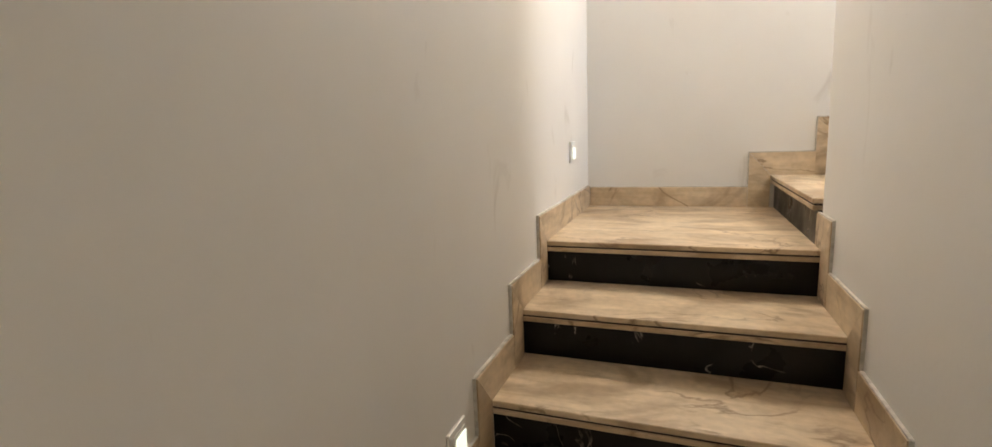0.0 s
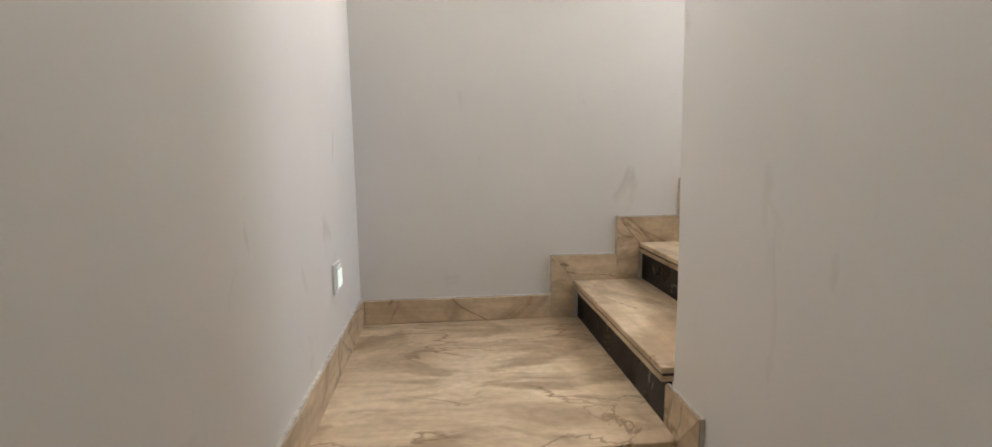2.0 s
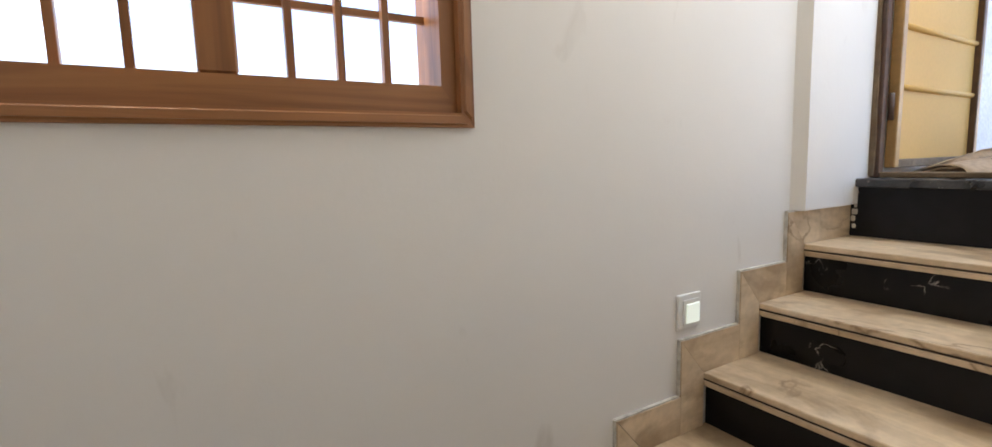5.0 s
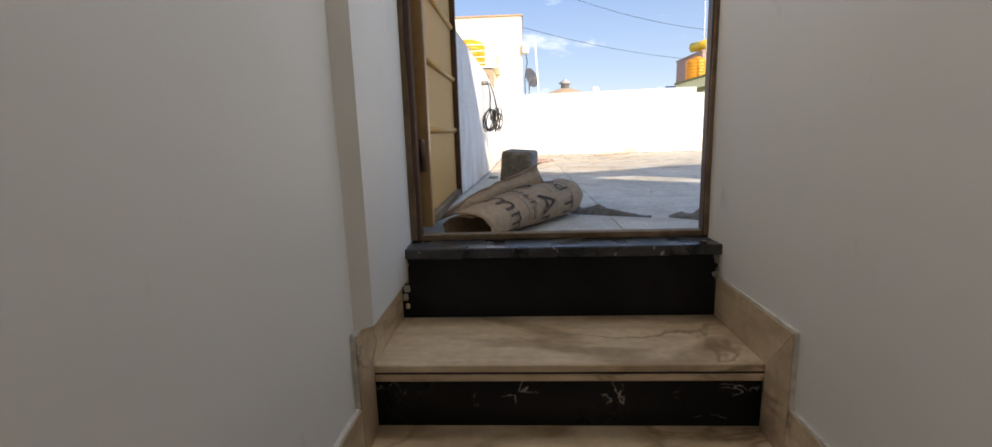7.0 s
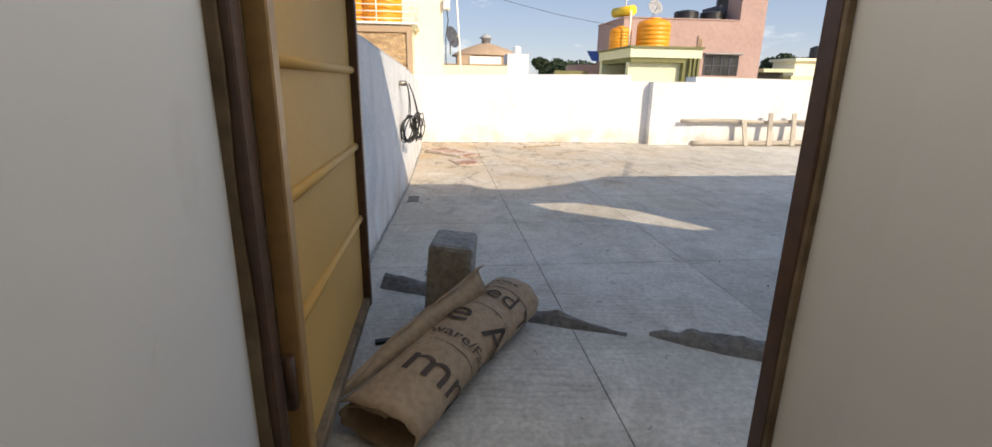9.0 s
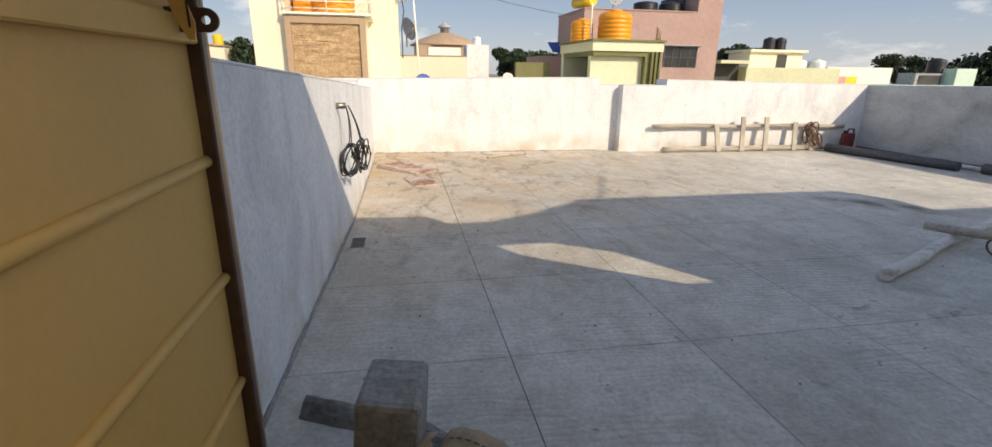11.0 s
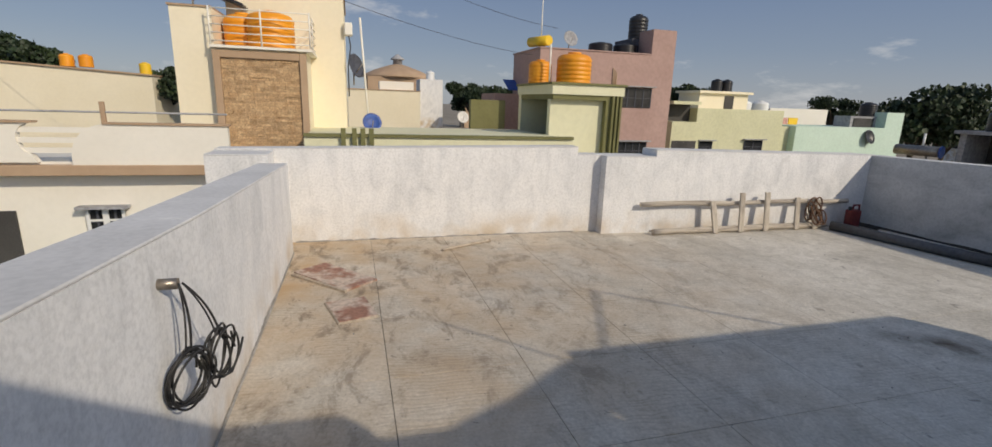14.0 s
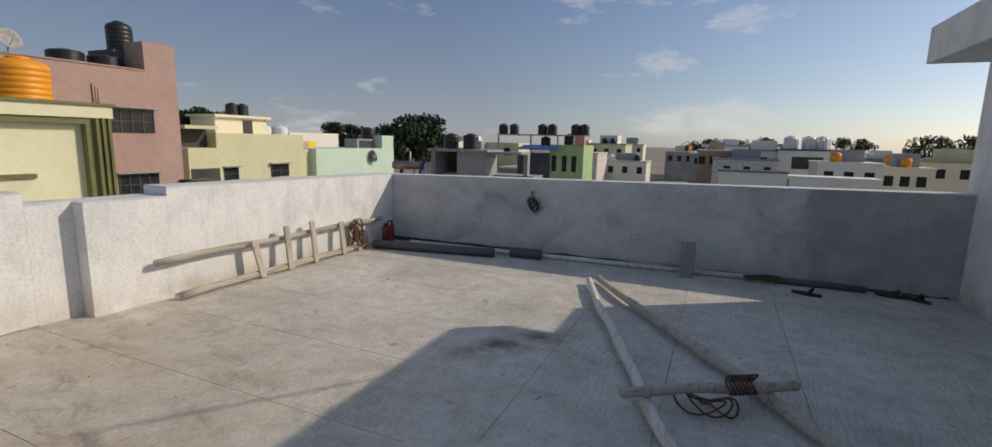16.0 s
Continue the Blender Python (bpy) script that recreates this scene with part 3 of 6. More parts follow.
def step(axis, edge, back, z, lo, hi):
    """A tread with its double nosing and dark inlay, its riser under it. axis 1: the flight climbs along y; 0: along x."""
    def slab(bm, a0, a1, z0, z1, bevel=0.0, inset=0.0):
        if axis:
            return box(bm, lo + inset, hi - inset, a0, a1, z0, z1, bevel)
        return box(bm, a0, a1, lo + inset, hi - inset, z0, z1, bevel)
    stone = MARBLE if axis else MARBLE_ACROSS
    tread = part("tread", slab(B(), edge, back, z - 0.019, z, 0.0025), stone, stairs, "beige veined marble tread")
    part("inlay", slab(B(), edge + 0.005, edge + 0.05, z - 0.0255, z - 0.0191), GROOVE, tread, "dark brown inlay line")
    part("nosing", slab(B(), edge + 0.001, edge + 0.06, z - 0.043, z - 0.0256, 0.0025), stone, tread)
    riser = part("riser", slab(B(), edge + 0.02, edge + 0.035, z - H, z - 0.0431, 0.0, 0.004), BLACK, stairs, "black marble riser with white flecks")
    return riser


for k, (y, z) in enumerate(first):
    nxt = 0.0 if k == 0 else first[k - 1][0]
    step(1, y, nxt + 0.034, z, 0.002, 0.984)
step(1, 0.0, BACK - 0.002, 0.0, 0.002, 0.984)
for k, (x, z) in enumerate(second):
    nxt = second[k + 1][0] if k < 5 else 2.635
    step(0, x, nxt + 0.034, z, 0.079, BACK - 0.002)


def slab_on_wall(axis, plane, out, outline):
    """A flat stone whose outline (along the wall, height) lies on a wall; it stands out by `out`."""
    bm = B()
    sides = []
    for d in (0.0, out):
        sides.append([bm.verts.new((plane + d, u, z) if axis else (u, plane + d, z)) for u, z in outline])
    bm.faces.new(sides[0][::-1]), bm.faces.new(sides[1])
    for i in range(len(outline)):
        k = (i + 1) % len(outline)
        bm.faces.new((sides[0][i], sides[0][k], sides[1][k], sides[1][i]))
    bmesh.ops.recalc_face_normals(bm, faces=bm.faces)
    return bm


def skirt_run(nosings, axis, plane, out, end):
    """Stepped marble skirting up one wall: an upright and a level piece for each step, mitred, with a pale grout edge."""
    stone = MARBLE_ACROSS if axis else MARBLE
    for i, (a, z) in enumerate(nosings):
        nxt = nosings[i + 1][0] - 0.105 if i + 1 < len(nosings) else end
        foot, lo, hi, up_z = z - H + 0.001, a - 0.105, a - 0.002, z + 0.118
        part("skirting_piece", slab_on_wall(axis, plane, out, [(lo, foot), (hi, foot), (hi, z + 0.0005), (lo, up_z - 0.001)]), stone, skirting)
        if nxt - a > 0.02:
            part("skirting_piece", slab_on_wall(axis, plane, out * 0.94, [(hi + 0.0015, z + 0.001), (nxt, z + 0.001), (nxt, up_z), (lo + 0.002, up_z)]), stone, skirting)
            part("grout_line", slab_on_wall(axis, plane, out * 0.72, [(lo, up_z + 0.0005), (nxt - 0.004, up_z + 0.0005), (nxt - 0.004, up_z + 0.0045), (lo, up_z + 0.0055)]), GROUT, skirting)
        part("grout_line", slab_on_wall(axis, plane, out * 0.72, [(lo - 0.004, foot + 0.122), (lo - 0.0005, foot + 0.122), (lo - 0.0005, up_z + 0.004), (lo - 0.004, up_z + 0.004)]), GROUT, skirting)


skirting = thing("skirting", (0.1, 0.9, 0.0), "stepped beige marble skirting with white grouted joints", "skirting", kind="structure")
up = [(y, z) for y, z in reversed(first[:7])] + [(0.0, 0.0)]
skirt_run(up, 1, 0.0, 0.014, 1.004)
skirt_run(up, 1, 0.985, -0.012, 0.085)
skirt_run(second, 0, BACK, -0.014, 2.648)
skirt_run(second[1:], 0, 0.078, 0.012, 2.648)
part("skirting_piece", box(B(), 0.014, 0.850, BACK - 0.014, BACK, 0.001, 0.108, 0.003), MARBLE, skirting)
part("grout_line", box(B(), 0.0, 0.853, BACK - 0.010, BACK, 0.108, 0.112), GROUT, skirting)
part("grout_line", box(B(), 0.0, 0.009, -0.1, 1.01, 0.117, 0.121), GROUT, skirting)

# black granite threshold below the door
sill = thing("door_threshold", (2.68, 0.53, 6 * H), "black granite door sill and tall riser with chipped corner", "threshold", kind="structure")
part("riser", box(B(), 2.648, 2.70, 0.079, BACK - 0.002, 6 * H + 0.001, 1.205), DULLBLACK, sill, "tall dull black granite riser")
part("sill", box(B(), 2.625, 2.79, 0.066, 1.006, 1.206, 1.237, 0.005, 2), DUSTY, sill, "dusty polished black granite sill slab")
bm = B()
for i in range(7):
    z = 1.05 + i * 0.026
    box(bm, 2.640, 2.648, 0.985 + 0.004 * math.sin(i * 2.1), 0.998 + 0.006 * math.sin(i * 1.3), z, z + 0.017 + 0.005 * math.sin(i), 0.003)
part("plaster_drip", bm, GROUT, sill, "smeared white plaster drips")
bm = B()
for i in range(6):
    z = 1.125 + i * 0.013
    box(bm, 2.638, 2.650, 0.079, 0.094 + 0.008 * math.sin(i * 1.7), z, z + 0.016, 0.004)
part("cement_lump", bm, CEMENT, sill, "chipped corner filled with cement")


# ---- step lights ----
def step_light(name, x, y, z, axis, side):
    base = thing("step_light", (x, y, z), "square white plastic step light with lit lens", "step light", "step lights on the stairs")
    def plate(bm, w, h, d0, d1, bev, du=0.0, dz=0.0):
        if axis == 0:
            return box(bm, x + min(side * d0, side * d1), x + max(side * d0, side * d1), y + du - w, y + du + w, z + dz - h, z + dz + h, bev, 2)
        return box(bm, x + du - w, x + du + w, y + min(side * d0, side * d1), y + max(side * d0, side * d1), z + dz - h, z + dz + h, bev, 2)
    part("plate", plate(B(), 0.050, 0.052, 0.0, 0.009, 0.003), PLASTIC, base)
    part("bezel", plate(B(), 0.035, 0.038, 0.009, 0.012, 0.002, 0.004, -0.002), PLASTIC, base)
    part("lens", plate(B(), 0.028, 0.029, 0.012, 0.016, 0.003, 0.009, -0.006), LENS, base, "glowing white lens")


step_light("landing", 0.0, 0.555, 0.335, 0, 1)
step_light("upper", 1.735, BACK, 0.885, 1, -1)
step_light("lower", 0.0, -0.905, -0.335, 0, 1)

# ---- teak window ----
window = thing("window_1", (0.57, 1.03, 1.41), "varnished teak window frame with square wooden bars", "window", kind="structure")
x0, x1, z0, z1 = 0.10, 1.035, 1.407, 2.55
def mitred(plane, out, o, w, rail):
    """Four mitred members round a rectangle: o its outer offset from the opening, w their width."""
    a0, a1, c0, c1, r = x0 + o, x1 - o, z0 + o, z1 - o, rail
    for k, pts in enumerate((((a0, c0), (a1, c0), (a1 - w, c0 + r), (a0 + w, c0 + r)), ((a0 + w, c1 - r), (a1 - w, c1 - r), (a1, c1), (a0, c1)),
                             ((a0, c0), (a0 + w, c0 + r), (a0 + w, c1 - r), (a0, c1)), ((a1 - w, c0 + r), (a1, c0), (a1, c1), (a1 - w, c1 - r)))):
        yield slab_on_wall(0, plane, out, pts), TEAK_X if k < 2 else TEAK_Z


for bm, mt in mitred(1.15, -0.120, 0.010, 0.054, 0.075):
    part("window_frame", bm, mt, window)
for bm, mt in mitred(1.03, -0.028, 0.0, 0.030, 0.030):
    bmesh.ops.bevel(bm, geom=[e for e in bm.edges if all(v.co.y < 1.01 for v in e.verts)], offset=0.008, segments=3, affect="EDGES")
    part("architrave", bm, mt, window, "rounded teak moulding")
part("window_stile", box(B(), 0.54, 0.60, 1.032, 1.128, z0 + 0.086, z1 - 0.086, 0.004), TEAK_Z, window)
for k in range(4):
    for s0, s1 in ((x0 + 0.064, 0.54), (0.60, x1 - 0.064)):
        if k < 3:
            xx = s0 + (s1 - s0) * (k + 1) / 4
            part("upright_bar", box(B(), xx - 0.007, xx + 0.007, 1.085, 1.105, z0 + 0.085, z1 - 0.085, 0.001), TEAK_Z, window)
for z in (1.64, 1.79, 1.94, 2.09, 2.24, 2.39):
    for s0, s1 in ((x0 + 0.064, 0.54), (0.60, x1 - 0.064)):
        part("level_bar", box(B(), s0, s1, 1.1055, 1.118, z - 0.007, z + 0.007), TEAK_X, window)

# ---- terrace door ----
door_frame = thing("door_frame", (2.77, 0.53, 1.237), "brown steel door frame smeared with plaster along the edge", "door frame", kind="structure")
part("jamb", box(B(), 2.725, 2.765, 0.956, 0.984, 1.238, 3.36, 0.003), BROWN, door_frame)
part("jamb", box(B(), 2.725, 2.765, 0.0755, 0.106, 1.238, 3.36, 0.003), BROWN, door_frame)
part("head", box(B(), 2.725, 2.765, 0.106, 0.956, 3.30, 3.36, 0.003), BROWN, door_frame)
part("bottom_bar", box(B(), 2.730, 2.762, 0.106, 0.956, 1.238, 1.258, 0.003), SMEARED, door_frame, "dull brown bottom bar of the frame")
for y0, y1, s in ((0.972, 0.9885, 1), (0.0895, 0.103, 2)):
    bm = B()
    for i in range(30):
        a, b = 1.245 + i * 0.07, 1.245 + (i + 1) * 0.07
        w0, w1 = 0.010 * noise.noise((s, 0.2, a * 4)), 0.010 * noise.noise((s, 0.2, b * 4))
        f = [(2.7205 - 0.004 + w0 * 0.3, y0 + w0, a), (2.7205 - 0.004 + w0 * 0.3, y1 + w0 * 0.4, a), (2.7205 - 0.004 + w1 * 0.3, y1 + w1 * 0.4, b), (2.7205 - 0.004 + w1 * 0.3, y0 + w1, b)]
        v = [bm.verts.new(c) for c in f] + [bm.verts.new((2.735, c[1], c[2])) for c in f]
        for q in ((0, 1, 2, 3), (4, 5, 1, 0), (5, 6, 2, 1), (6, 7, 3, 2), (7, 4, 0, 3)):
            bm.faces.new([v[j] for j in q])
    bmesh.ops.recalc_face_normals(bm, faces=bm.faces)
    part("plaster_smear", bm, SMEARED, door_frame, "rough plaster smear on the frame's edge")

door = thing("door_1", (2.77, 0.97, 1.27), "open tan steel door with ribbed panel and slide bolt", "door", kind="structure")
DX0, DX1, DY, DZ0, DZ1 = 2.786, 3.600, 0.938, 1.272, 3.29
part("panel", box(B(), DX0 + 0.03, DX1 - 0.03, DY + 0.012, DY + 0.016, DZ0 + 0.03, DZ1 - 0.03), TAN, door, "flat tan sheet panel")
part("hinge_stile", box(B(), DX0, DX0 + 0.034, DY - 0.010, DY + 0.026, DZ0, DZ1, 0.003), TAN_EDGE, door, "tan hinge stile")
part("edge_flange", box(B(), DX1 - 0.0155, DX1, DY - 0.010, DY + 0.026, DZ0, DZ1, 0.002), TAN_EDGE, door, "tan outer edge of the door")
part("lock_stile", box(B(), DX1 - 0.040, DX1 - 0.016, DY - 0.012, DY + 0.026, DZ0, DZ1, 0.003), BROWN, door, "brown outer stile")
part("bottom_rail", box(B(), DX0 + 0.034, DX1 - 0.034, DY - 0.008, DY + 0.026, DZ0, DZ0 + 0.032, 0.003), SMEARED, door, "bottom rail splashed with plaster")
part("top_rail", box(B(), DX0 + 0.034, DX1 - 0.034, DY - 0.008, DY + 0.026, DZ1 - 0.032, DZ1, 0.003), TAN_EDGE, door)
for z in (1.575, 1.80, 2.022, 2.49, 2.72, 2.95, 3.15):
    bm = B()
    tube(bm, [(DX0 + 0.034, DY + 0.010, z), (DX1 - 0.036, DY + 0.010, z)], 0.011, 10)
    part("rib", bm, TAN, door)
part("lock_rail", box(B(), DX0 + 0.034, DX1 - 0.036, DY - 0.006, DY + 0.012, 2.218, 2.260, 0.003), TAN, door)
for z in (1.50, 2.28, 3.06):
    bm = B()
    tube(bm, [(2.776, 0.948, z - 0.05), (2.776, 0.948, z + 0.05)], 0.010, 10)
    part("hinge", bm, BROWN, door)
BY, BZ = 0.903, 2.339
bolt = part("bolt", tube(B(), [(3.352, BY, BZ), (3.360, BY, BZ), (3.548, BY, BZ)], [0.0065, 0.009, 0.009], 16), STEEL, door, "painted slide bolt with a hanging hasp")


def lug(x, z, half, hole, out=0.0):
    """An upright plate standing off the door, with a rounded outer end and a round hole."""
    bm = B()
    ring = [2 * math.pi * k / 24 for k in range(24)]
    walls = [[bm.verts.new((x + d, BY - out + r * math.cos(a), z + r * math.sin(a))) for a in ring] for d, r in ((-0.003, hole), (-0.003, half), (0.003, half), (0.003, hole))]
    for p, q in zip(walls, walls[1:] + walls[:1]):
        for k in range(24):
            bm.faces.new((p[k], p[(k + 1) % 24], q[(k + 1) % 24], q[k]))
    bmesh.ops.recalc_face_normals(bm, faces=bm.faces)
    return box(bm, x - 0.0024, x + 0.0024, BY - out + hole * 1.1, DY + 0.0125, z - half, z + half)


for x in (3.444, 3.533):
    part("bolt_lug", lug(x, BZ, 0.0185, 0.009), BROWN, bolt, "dark brown rounded lug")
part("staple", lug(3.496, 2.251, 0.018, 0.0065, 0.010), BROWN, bolt, "dark brown rounded staple")
bm = B()
rings = []
for i in range(15):
    z = BZ - 0.118 * i / 14
    y = BY + 0.012 + 0.008 * math.sin(i / 14 * 4.4)
    half = 0.0085 + 0.0035 * min(1.0, i / 5) if i < 12 else 0.012 * (1.0 - 0.2 * (i - 11))
    rings.append([bm.verts.new(p) for p in ((3.466, y - half, z), (3.466, y + half, z), (3.470, y + half, z), (3.470, y - half, z))])
for r, q in zip(rings, rings[1:]):
    for j in range(4):
        bm.faces.new((r[j], r[(j + 1) % 4], q[(j + 1) % 4], q[j]))
bm.faces.new(rings[0]), bm.faces.new(rings[-1])
bmesh.ops.recalc_face_normals(bm, faces=bm.faces)
hasp = part("hasp", bm, TAN, bolt, "flat wavy hasp with a slot")
part("hasp_slot", box(B(), 3.4652, 3.4659, BY + 0.003, BY + 0.006, 2.238, 2.275), GROOVE, hasp)

# ---- terrace shell ----
F = 1.16
terrace = thing("terrace_floor", (6.0, -2.4, F), "grey cement screed floor scored into square bays with stains", "floor", kind="structure")
part("bed", box(box(B(), 2.768, 9.25, -6.3, 1.2, F - 0.20, F - 0.008), 2.52, 2.768, -6.3, -2.82, F - 0.20, F - 0.008), CEMENT, terrace, "dark joint between the bays")
xs = [2.762] + [4.21 + 0.738 * k for k in range(0, 7)] + [9.2]
ys = [-6.25] + [0.238 - 0.738 * k for k in range(8, -1, -1)] + [1.12]
for a, b in zip(xs, xs[1:]):
    for c, d in zip(ys, ys[1:]):
        g = 0.0019
        e = 2.601 if a < 2.8 and d < -2.8 else a
        bm = B()
        v = [bm.verts.new(p) for p in ((e + g, c + g, F), (b - g, c + g, F), (b - g, d - g, F), (e + g, d - g, F), (e + g, c + g, F - 0.007), (b - g, c + g, F - 0.007), (b - g, d - g, F - 0.007), (e + g, d - g, F - 0.007))]
        for q in ((0, 1, 2, 3), (4, 5, 1, 0), (5, 6, 2, 1), (6, 7, 3, 2), (7, 4, 0, 3)):
            bm.faces.new([v[i] for i in q])
        part("floor_bay", bm, SCREED, terrace)


def parapet(name, a, b, back, ta, tb, label, finish=None):
    """A parapet from a to b (inner face), back: the vector to its outer face; ta, tb: heights of its top."""
    o = [a, b, (b[0] + back[0], b[1] + back[1]), (a[0] + back[0], a[1] + back[1])]
    bm = prism(B(), o, F - 1.2, [ta - 0.012, tb - 0.012, tb - 0.012, ta - 0.012])
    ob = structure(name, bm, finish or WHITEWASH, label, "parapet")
    bm = prism(B(), o, [ta - 0.012, tb - 0.012, tb - 0.012, ta - 0.012], [ta, tb, tb, ta])
    bmesh.ops.bevel(bm, geom=[e for e in bm.edges], offset=0.004, segments=1, affect="EDGES")
    part("coping", bm, COPING, ob, "grey cement coping on top")
    return ob


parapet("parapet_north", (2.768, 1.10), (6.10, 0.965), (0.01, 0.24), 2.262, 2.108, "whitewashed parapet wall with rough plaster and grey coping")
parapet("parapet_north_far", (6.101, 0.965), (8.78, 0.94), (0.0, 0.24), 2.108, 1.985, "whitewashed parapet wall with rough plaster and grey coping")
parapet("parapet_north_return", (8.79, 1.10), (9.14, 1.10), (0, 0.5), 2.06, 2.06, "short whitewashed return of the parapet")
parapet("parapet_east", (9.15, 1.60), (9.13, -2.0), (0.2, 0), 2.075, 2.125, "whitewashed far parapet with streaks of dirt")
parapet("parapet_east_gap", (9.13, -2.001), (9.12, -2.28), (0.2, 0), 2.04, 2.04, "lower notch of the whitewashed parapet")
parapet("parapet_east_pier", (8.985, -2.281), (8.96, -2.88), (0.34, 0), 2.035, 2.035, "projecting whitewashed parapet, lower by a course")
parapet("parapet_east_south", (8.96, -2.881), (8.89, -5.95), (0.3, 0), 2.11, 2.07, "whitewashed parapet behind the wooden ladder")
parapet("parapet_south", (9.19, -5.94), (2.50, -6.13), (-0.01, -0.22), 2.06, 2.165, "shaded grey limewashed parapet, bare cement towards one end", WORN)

def ragged_foot(parent, a, b, inward, seed):
    """Bare, uneven cement left under the whitewash along the foot of a parapet."""
    rnd = random.Random(seed)
    n = 70
    bm = B()
    pts = []
    for i in range(n + 1):
        p = Vector((a[0] + (b[0] - a[0]) * i / n, a[1] + (b[1] - a[1]) * i / n, F))
        pts.append((p, 0.004 + 0.030 * max(0.0, noise.noise(p * 2.7 + Vector((seed, 0, 0)))) + rnd.uniform(0, 0.012)))
    out = Vector((*inward, 0))
    rows = [[bm.verts.new(p + out * 0.012), bm.verts.new(p + out * 0.004 + Vector((0, 0, h)))] for p, h in pts]
    for r, q in zip(rows, rows[1:]):
        bm.faces.new((r[0], q[0], q[1], r[1]))
    bmesh.ops.recalc_face_normals(bm, faces=bm.faces)
    part("bare_foot", bm, BLOCKWORK, parent, "ragged bare cement along the foot")


ragged_foot(bpy.data.objects["parapet_east"], (9.14, 0.95), (9.13, -2.0), (-1, 0), 1)
ragged_foot(bpy.data.objects["parapet_east_south"], (8.96, -2.88), (8.89, -5.9), (-1, 0), 2)
ragged_foot(bpy.data.objects["parapet_north"], (3.8, 1.058), (6.10, 0.965), (0, -1), 3)
ragged_foot(bpy.data.objects["parapet_north_far"], (6.10, 0.965), (8.78, 0.94), (0, -1), 5)
ragged_foot(bpy.data.objects["parapet_south"], (8.9, -5.95), (2.62, -6.127), (0, 1), 4)

bm = B()
rows = []
for i in range(121):
    x = 8.88 - 6.2 * i / 120
    y = -5.950 - 0.177 * i / 110
    w = 0.06 + 0.05 * noise.noise((x * 1.9, 3.0, 0.0)) + 0.02 * noise.noise((x * 9.0, 1.0, 0.0))
    rows.append([bm.verts.new(c) for c in ((x, y + w, F + 0.002), (x, y + w * 0.45, F + 0.012 + 0.01 * noise.noise((x * 12, 0, 0))), (x, y + 0.003, F + 0.045 + 0.03 * noise.noise((x * 2.3, 7, 0))))])
for a, b in zip(rows, rows[1:]):
    for j in range(2):
        bm.faces.new((a[j], a[j + 1], b[j + 1], b[j]))
bmesh.ops.recalc_face_normals(bm, faces=bm.faces)
part("dark_fillet", bm, DARKBROWN, bpy.data.objects["parapet_south"], "dark uneven strip along the foot of the wall")

# the stair-head wall with its eaves, and an unseen opening added for sunlight
bm = B()
WX0, WX1, WT = DOOR_X, 2.765, 3.52
box(bm, WX0, WX1, 0.986, 1.25, 0.0, WT), box(bm, WX0, WX1, 0.074, 0.986, 3.362, WT)
box(bm, WX0, WX1, 0.074, 0.986, 0.0, 1.204)
box(bm, WX0, WX1, -1.72, 0.074, 0.0, WT), box(bm, 2.52, 2.60, -6.34, -2.82, 0.0, WT), box(bm, 2.52, WX1, -2.82, -2.42, 0.0, WT)
# made-up gap between these pieces, so a sun patch reaches the floor
box(bm, WX0, WX1, -2.42, -1.72, 0.0, 2.62), box(bm, WX0, WX1, -2.42, -1.72, 3.18, WT)
for tri in (((-2.42, 3.18), (-2.42, 2.90), (-2.10, 3.18)), ((-1.72, 2.62), (-1.72, 3.0), (-2.1, 2.62))):
    lo = [bm.verts.new((WX0, y, z)) for y, z in tri]
    hi = [bm.verts.new((WX1, y, z)) for y, z in tri]
    bm.faces.new(lo), bm.faces.new(hi[::-1])
    for i in range(3):
        bm.faces.new((lo[i], hi[i], hi[(i + 1) % 3], lo[(i + 1) % 3]))
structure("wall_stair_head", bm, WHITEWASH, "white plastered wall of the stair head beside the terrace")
# unseen roof edge, its outline cut to shape the shadow on the floor
bm = prism(B(), [(2.66, 1.25), (2.66, -1.86), (2.79, -1.80), (2.90, -1.70), (2.92, -1.2), (3.02, -0.2), (3.14, 1.25)], 3.545, 3.575)
prism(bm, [(2.66, -2.10), (2.66, -3.02), (3.17, -3.02), (3.12, -2.88), (3.05, -2.77), (2.87, -2.52), (2.77, -2.30)], 3.545, 3.575)
structure("roof_slab", bm, COPING, "thin unseen concrete roof edge above the stair head, its uneven outline cut to shape the shadow", "roof")
structure("eaves_slab", box(B(), 2.48, 3.31, -5.46, -2.9, 3.24, 3.525, 0.006), WHITEWASH, "projecting white concrete eaves slab", "eaves")

# out of view: rods added to cast the thin shadow lines below
rods = thing("shadow_rods", (2.75, -3.9, 3.575), "three thin unseen rods added on the roof edge to cast lines of shadow", "rod")
part("rod", tube(B(), [(2.75, -3.00, 3.576), (2.75, -4.46, 4.57)], 0.011, 8), STEEL, rods)
part("rod", tube(B(), [(2.76, -5.20, 3.526), (2.76, -4.46, 4.57)], 0.010, 8), STEEL, rods)
part("rod", tube(B(), [(2.74, -2.95, 3.576), (2.74, -3.25, 3.70), (2.74, -3.00, 4.33)], 0.009, 8), STEEL, rods)

